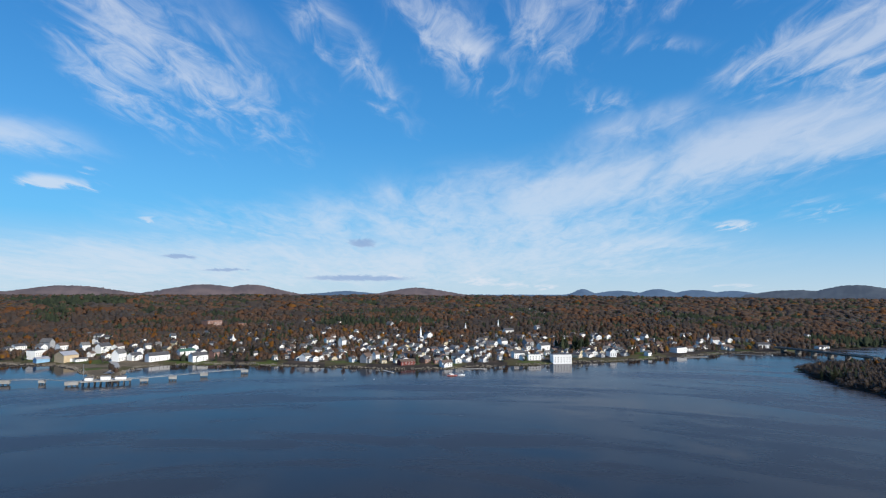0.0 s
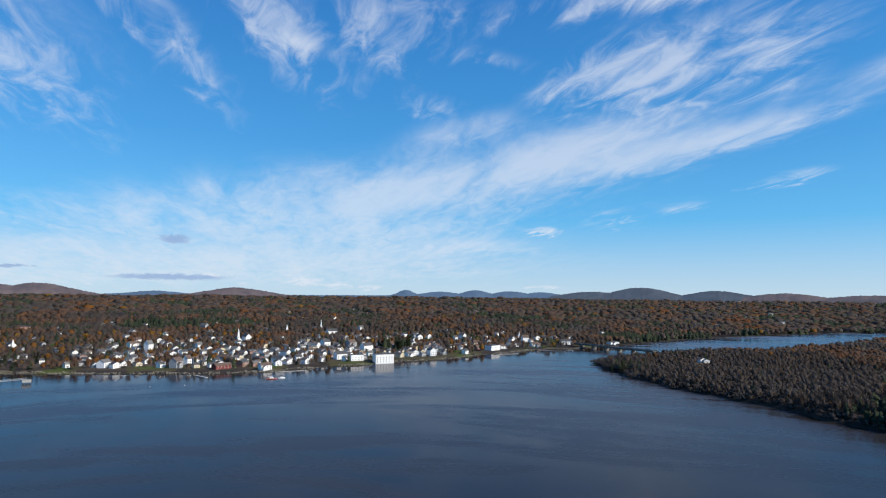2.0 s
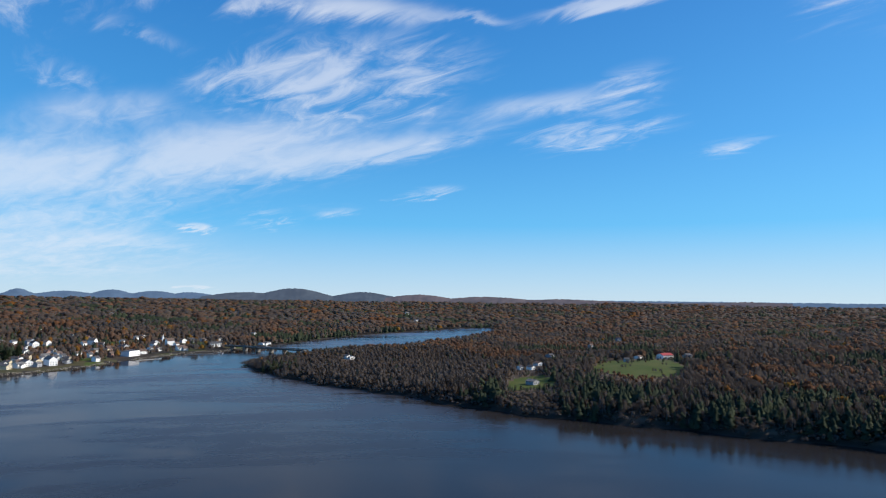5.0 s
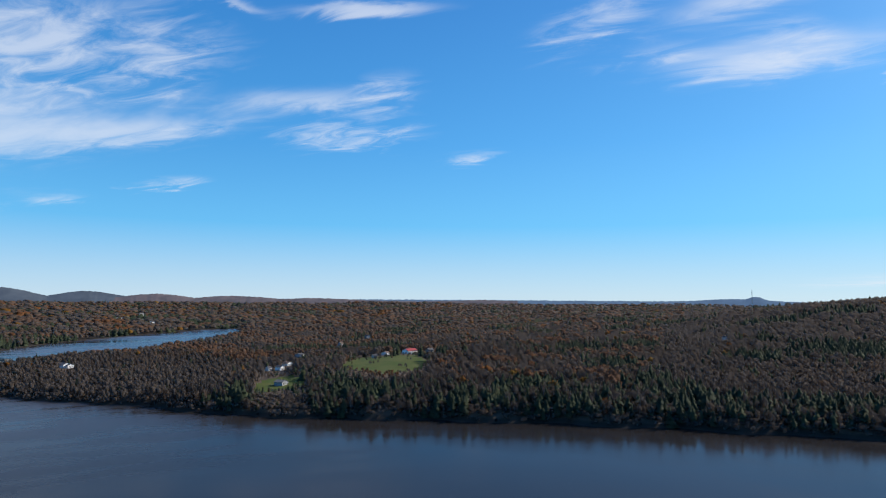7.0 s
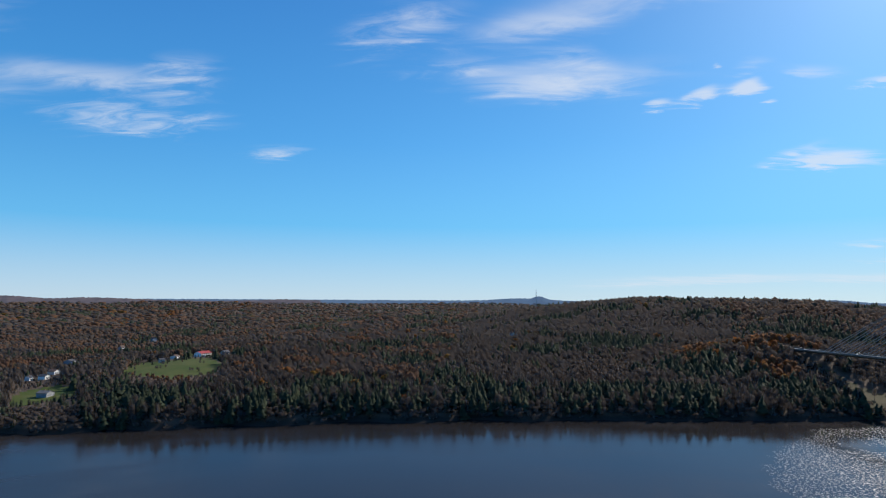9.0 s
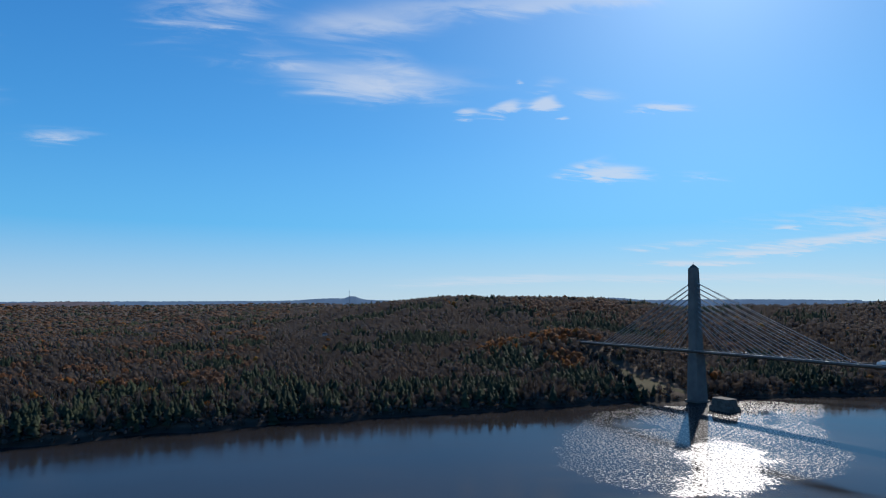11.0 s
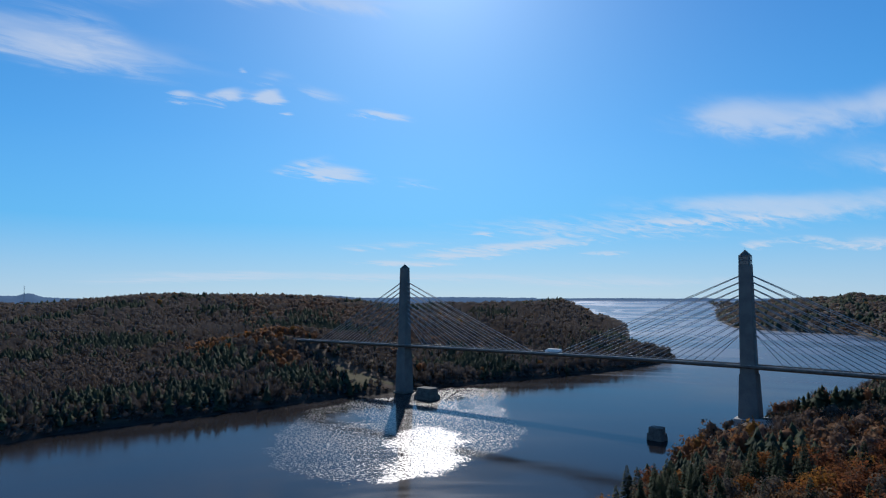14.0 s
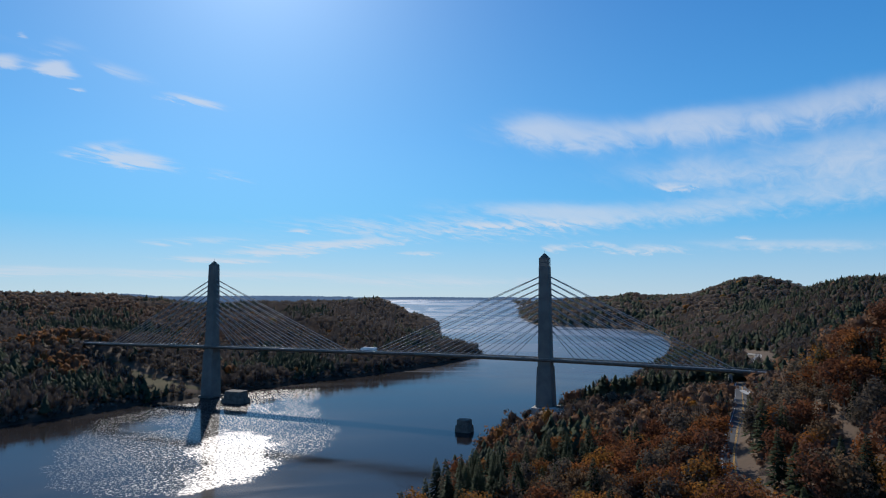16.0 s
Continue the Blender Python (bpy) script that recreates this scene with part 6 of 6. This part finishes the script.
def near_bank():
    r = np.random.RandomState(31)
    kinds = [[leaf_tree(40 + k, NEAR_LEAF[0]) for k in range(5)], [leaf_tree(60 + k, NEAR_LEAF[1]) for k in range(3)], [needle_tree(80 + k) for k in range(4)]]
    first = set()
    x, y = spots(r, 140, 333, 8.8, 0.0, 138, 184)
    dw = inside_distance(x, y, WEST_SHORE)
    ok = (dw > 4) & ~open_land(x, y)
    x, y, dw = x[ok], y[ok], dw[ok]
    z = height(x, y)
    con = r.uniform(size=len(x)) < np.where(np.hypot((x - 165) / 48, (y + 262) / 90) < 1, 0.75, 0.1)
    bare = r.uniform(size=len(x)) < 0.3
    for k in range(len(x)):
        pool = kinds[2] if con[k] else kinds[1] if bare[k] else kinds[0]
        src = pool[r.randint(len(pool))]
        s = r.uniform(0.75, 1.2) * (1.25 if con[k] else 1.3)
        m = pose(x[k], y[k], z[k], 0, 0, r.uniform(0, 360))
        if src.name not in first:
            first.add(src.name)
            src.scale = (s, s, s)
            src.matrix_basis = m @ Matrix.Diagonal((s, s, s, 1))
        else:
            ob = copy_thing(src, m)
            ob.matrix_basis = m @ Matrix.Diagonal((s, s, s, 1))


near_bank()

def lone_pines():
    """Tall dark conifers that stand out among the houses and on the island's point."""
    r = random.Random(5)
    first = needle_tree(97)
    rows = [(r.uniform(205, 256), r.uniform(1108, 1140), r.uniform(1.5, 1.95)) for k in range(12)]
    rows += [(472, 772, 1.35), (466, 790, 1.0), (479, 758, 1.05), (484, 792, 0.9), (-335, 985, 1.1), (-322, 990, 1.2), (-300, 1010, 1.3)]
    for k, (x, y, s) in enumerate(rows):
        m = pose(x, y, float(height(x, y)), 0, 0, r.uniform(0, 360)) @ Matrix.Diagonal((s * 1.15, s * 1.15, s, 1))
        ob = first if k == 0 else copy_thing(first, m)
        ob.matrix_basis = m
        tagged(ob, "tall dark green conifer standing among town houses" if y > 850 else "dark green conifer on the wooded island point", "tree", "lone conifers")


lone_pines()

# ---------------------------------------------------------------- river works and boats
def wharf():
    spots_ = ((-560, 742), (-499, 728), (-460, 737), (-416, 720), (-381, 729), (-350, 752), (-325, 772), (-299, 803), (-259, 837))
    for k, (x, y) in enumerate(spots_):
        if k in (4,):
            continue
        top = new("mooring_dolphin")
        top.matrix_basis = pose(x, y, 0, 0, 0, 20)
        w, d, t = (14, 7, 5.0) if k in (1, 3) else (9, 6, 4.6)
        if k == 2:
            w, d = 7, 5
        bm = bmesh.new()
        box(bm, -w / 2, -d / 2, 1.6, w / 2, d / 2, t)
        part("cap", bm, CONCRETE, top)
        for px in (-0.38, 0, 0.38):
            for py in (-0.3, 0.3):
                bm = bmesh.new()
                rod(bm, (px * w, py * d, -6), (px * w, py * d, 1.7), 0.45, 7)
                part("support_post", bm, DARK_STONE, top)
        bm = bmesh.new()
        rod(bm, (0, 0, t), (0, 0, t + 1.6), 0.2, 6)
        part("bollard", bm, STEEL, top)
        tagged(top, "concrete mooring dolphin on piles in the river", "mooring dolphin", "mooring dolphins")
    top = new("wharf_platform")
    top.matrix_basis = pose(-385, 735, 0, 0, 0, 22)
    bm = bmesh.new()
    box(bm, -26, -8, 4.2, 26, 8, 5.4)
    part("deck", bm, CONCRETE, top)
    for i in range(9):
        for j in (-6.5, 0, 6.5):
            bm = bmesh.new()
            rod(bm, (-24 + i * 6, j, -6), (-24 + i * 6, j, 4.3), 0.4, 6)
            part("support_post", bm, DARK_STONE, top)
    for x0, x1, h in ((-22, -14, 8.5), (-6, 4, 9.5), (9, 20, 8.2)):
        bm = bmesh.new()
        box(bm, x0, -4, 5.4, x1, 4, h)
        part("cabin", bm, SIDING["w"], top)
        bm = bmesh.new()
        loft(bm, [[(x0 - 0.3, -4.3, h), (x0 - 0.3, 4.3, h), (x0 - 0.3, 0, h + 1.2)], [(x1 + 0.3, -4.3, h), (x1 + 0.3, 4.3, h), (x1 + 0.3, 0, h + 1.2)]])
        part("cabin_roof", bm, SHINGLE["grey"], top)
    bm = bmesh.new()
    rod(bm, (-24, 2, 5.4), (-24, 2, 24), 0.25, 6)
    part("light_mast", bm, STEEL, top)
    tagged(top, "old mill wharf platform on piles with small white cabins", "wharf")
    top = new("wharf_catwalk")
    for (ax, ay), (bx, by) in zip(spots_, spots_[1:]):
        a, b = Vector((ax, ay, 5.6)), Vector((bx, by, 5.6))
        t = (b - a).normalized()
        s = Vector((-t.y, t.x, 0))
        bm = bmesh.new()
        loft(bm, [[q + s * 0.9, q - s * 0.9, q - s * 0.9 - Vector((0, 0, 0.4)), q + s * 0.9 - Vector((0, 0, 0.4))] for q in (a, b)])
        part("walkway", bm, CONCRETE, top)
        for e in (-0.85, 0.85):
            bm = bmesh.new()
            rod(bm, a + s * e + Vector((0, 0, 1.1)), b + s * e + Vector((0, 0, 1.1)), 0.06, 4)
            n = int((b - a).length / 6)
            for i in range(n + 1):
                q = a.lerp(b, i / max(n, 1)) + s * e
                rod(bm, q, q + Vector((0, 0, 1.1)), 0.05, 4)
            part("railing", bm, STEEL, top)
    tagged(top, "narrow pale catwalk linking the mooring dolphins", "catwalk")


wharf()


def boat(x, y, long, turn, mast, hull_mat, label, name):
    top = new(name)
    top.matrix_basis = pose(x, y, 0, 0, 0, turn)
    bm = bmesh.new()
    secs = []
    for t, w, k in ((-0.5, 0.75, 0.0), (-0.2, 1.0, 0.0), (0.15, 0.9, 0.0), (0.38, 0.5, 0.05), (0.5, 0.06, 0.15)):
        b = long * 0.15 * w
        secs.append([(t * long, -b, 1.1 + k * 2), (t * long, -b * 0.7, -0.3), (t * long, b * 0.7, -0.3), (t * long, b, 1.1 + k * 2)])
    loft(bm, secs)
    part("hull", bm, hull_mat, top)
    bm = bmesh.new()
    loft(bm, [[(-0.2 * long, -long * 0.09, 1.1), (-0.2 * long, long * 0.09, 1.1), (-0.2 * long, long * 0.08, 2.1), (-0.2 * long, -long * 0.08, 2.1)],
              [(0.2 * long, -long * 0.07, 1.1), (0.2 * long, long * 0.07, 1.1), (0.17 * long, long * 0.06, 1.8), (0.17 * long, -long * 0.06, 1.8)]])
    part("cabin", bm, WHITE_PAINT, top)
    if mast:
        bm = bmesh.new()
        rod(bm, (0.08 * long, 0, 1.2), (0.08 * long, 0, mast), 0.14, 6, 0.07)
        part("mast", bm, STEEL, top)
        bm = bmesh.new()
        rod(bm, (0.08 * long, 0, 2.8), (-0.36 * long, 0, 2.9), 0.3, 7, 0.18)
        part("boom", bm, WHITE_PAINT, top)
        bm = bmesh.new()
        rod(bm, (0.08 * long, 0, mast - 0.2), (0.5 * long, 0, 1.5), 0.035, 4)
        rod(bm, (0.08 * long, 0, mast - 0.2), (-0.5 * long, 0, 1.3), 0.035, 4)
        part("rigging", bm, STEEL, top)
    tagged(top, label, "boat")


HULL_RED = worn("faded_red_hull", (0.45, 0.16, 0.13), (0.36, 0.12, 0.10), 0.4, 4.0, 0.5)
boat(12, 815, 13, 8, 17, HULL_RED, "sailboat with a faded red hull and bare mast at anchor", "sailboat")
boat(24, 818, 8, 8, 0, WHITE_PAINT, "small white motor boat at anchor beside the sailboat", "motorboat")
boat(556, 1080, 8, 60, 0, WHITE_PAINT, "small white motor boat moored by the town", "motorboat")


def float_dock(x, y, long, turn):
    top = new("floating_dock")
    top.matrix_basis = pose(x, y, 0, 0, 0, turn)
    n = int(long / 6)
    for k in range(n):
        bm = bmesh.new()
        box(bm, k * 6 + 0.05, -1.8, -0.3, k * 6 + 5.9, 1.8, 0.7)
        part("float", bm, CONCRETE, top)
        bm = bmesh.new()
        rod(bm, (k * 6 + 3, 1.95, -5), (k * 6 + 3, 1.95, 3.0), 0.16, 6)
        part("support_post", bm, WOOD_POLE, top)
    tagged(top, "pale floating dock reaching out from the town shore", "dock", "floating docks")


float_dock(500, 1108, 48, -35)
float_dock(-80, 868, 30, -60)
float_dock(395, 1052, 42, 5)
float_dock(20, 884, 36, 10)


def buoy(x, y):
    bm = bmesh.new()
    rod(bm, (0, 0, -0.5), (0, 0, 0.4), 0.55, 9, 0.4)
    rod(bm, (0, 0, 0.4), (0, 0, 0.7), 0.1, 6)
    ob = new("mooring_buoy", mesh_of("mooring_buoy", bm, WHITE_PAINT))
    ob.matrix_basis = pose(x, y, 0)
    tagged(ob, "small white mooring buoy floating on the river", "buoy", "mooring buoys")


for x_, y_ in ((-120, 780), (-84, 782), (140, 860)):
    buoy(x_, y_)


WEATHERED = worn("weathered_concrete", (0.20, 0.19, 0.175), (0.13, 0.125, 0.115), 0.15, 2.0, 0.9)


def town_bridge():
    """Low girder bridge from the town to the island."""
    a, b = Vector((604, 1158, 8.5)), Vector((652, 962, 9.0))
    t = (b - a).normalized()
    s = Vector((-t.y, t.x, 0))
    top = new("girder_bridge")
    up = Vector((0, 0, 1))
    bm = bmesh.new()
    loft(bm, [[q + s * 6, q - s * 6, q - s * 6 - up * 0.7, q - s * 4.5 - up * 2.2, q + s * 4.5 - up * 2.2, q + s * 6 - up * 0.7] for q in (a, b)])
    part("deck", bm, WEATHERED, top)
    for o in (-5.8, 5.8):
        bm = bmesh.new()
        loft(bm, [[q + s * (o + 0.15) + up, q + s * (o - 0.15) + up, q + s * (o - 0.15), q + s * (o + 0.15)] for q in (a, b)])
        part("parapet", bm, WEATHERED, top)
    n = 6
    for k in range(n):
        q = a.lerp(b, (k + 0.5) / n)
        bm = bmesh.new()
        loft(bm, [[q + s * x + t * y - up * z for x, y in ((5.5, 1.0), (5.5, -1.0), (-5.5, -1.0), (-5.5, 1.0))] for z in (14.5, 2.2)])
        part("pier", bm, WEATHERED, top)
    tagged(top, "low concrete girder bridge from the town to the island", "bridge")


town_bridge()


def radio_mast(x, y, tall):
    """Guyed lattice mast on the ridge."""
    z = float(height(x, y))
    top = new("radio_mast")
    top.matrix_basis = pose(x, y, z)
    legs = [(1.1 * math.cos(a), 1.1 * math.sin(a)) for a in np.radians((90, 210, 330))]
    for a in legs:
        bm = bmesh.new()
        rod(bm, (*a, 0), (*a, tall), 0.22, 5)
        part("leg", bm, STEEL, top)
    for h in np.arange(2, tall - 2, 3.0):
        bm = bmesh.new()
        for i in range(3):
            rod(bm, (*legs[i], h), (*legs[(i + 1) % 3], h + 1.5), 0.08, 4)
        part("brace", bm, STEEL, top)
    for h in (tall * 0.72, tall * 0.9):
        bm = bmesh.new()
        rod(bm, (1.2, 0, h), (2.0, 0, h), 1.1, 10)
        part("antenna_drum", bm, WHITE_PAINT, top)
    tagged(top, "tall steel lattice radio mast on the wooded ridge", "radio mast")




radio_mast(1790, -131, 62)


def rip_rap():
    """Pale boulders along the town's waterline."""
    r = np.random.RandomState(17)
    octa_v = np.array(((1, 0, 0), (-1, 0, 0), (0, 1, 0), (0, -1, 0), (0, 0, 1), (0, 0, -1)), float)
    octa_f = np.array(((0, 2, 4), (2, 1, 4), (1, 3, 4), (3, 0, 4), (2, 0, 5), (1, 2, 5), (3, 1, 5), (0, 3, 5)))
    pts = np.array(TOWN_SHORE[2:24], float)
    V, F = [], []
    n = 0
    for (ax, ay), (bx, by) in zip(pts, pts[1:]):
        m = int(math.hypot(bx - ax, by - ay) * 1.6)
        for k in range(m):
            t = r.uniform()
            c = np.array((ax + (bx - ax) * t + r.normal(0, 1.5), ay + (by - ay) * t + r.normal(0, 2.5) + 3, 0.0))
            h = float(height(c[0], c[1]))
            if not -0.6 < h < 2.6:
                continue
            c[2] = h + 0.2
            V.append(octa_v * r.uniform(0.5, 1.5, 3) * r.uniform(0.6, 1.2) + r.normal(0, 0.12, (6, 3)) + c)
            F.append(octa_f + 6 * n)
            n += 1
    ob = new("rip_rap", raw_mesh("rip_rap", np.concatenate(V), np.concatenate(F), SHORE_STONE))
    tagged(ob, "pale boulders lining the town's waterfront", "boulders", kind="stuff")


SHORE_STONE = worn("pale_shore_stone", (0.22, 0.195, 0.155), (0.13, 0.115, 0.09), 0.3, 2.0, 0.9)
rip_rap()
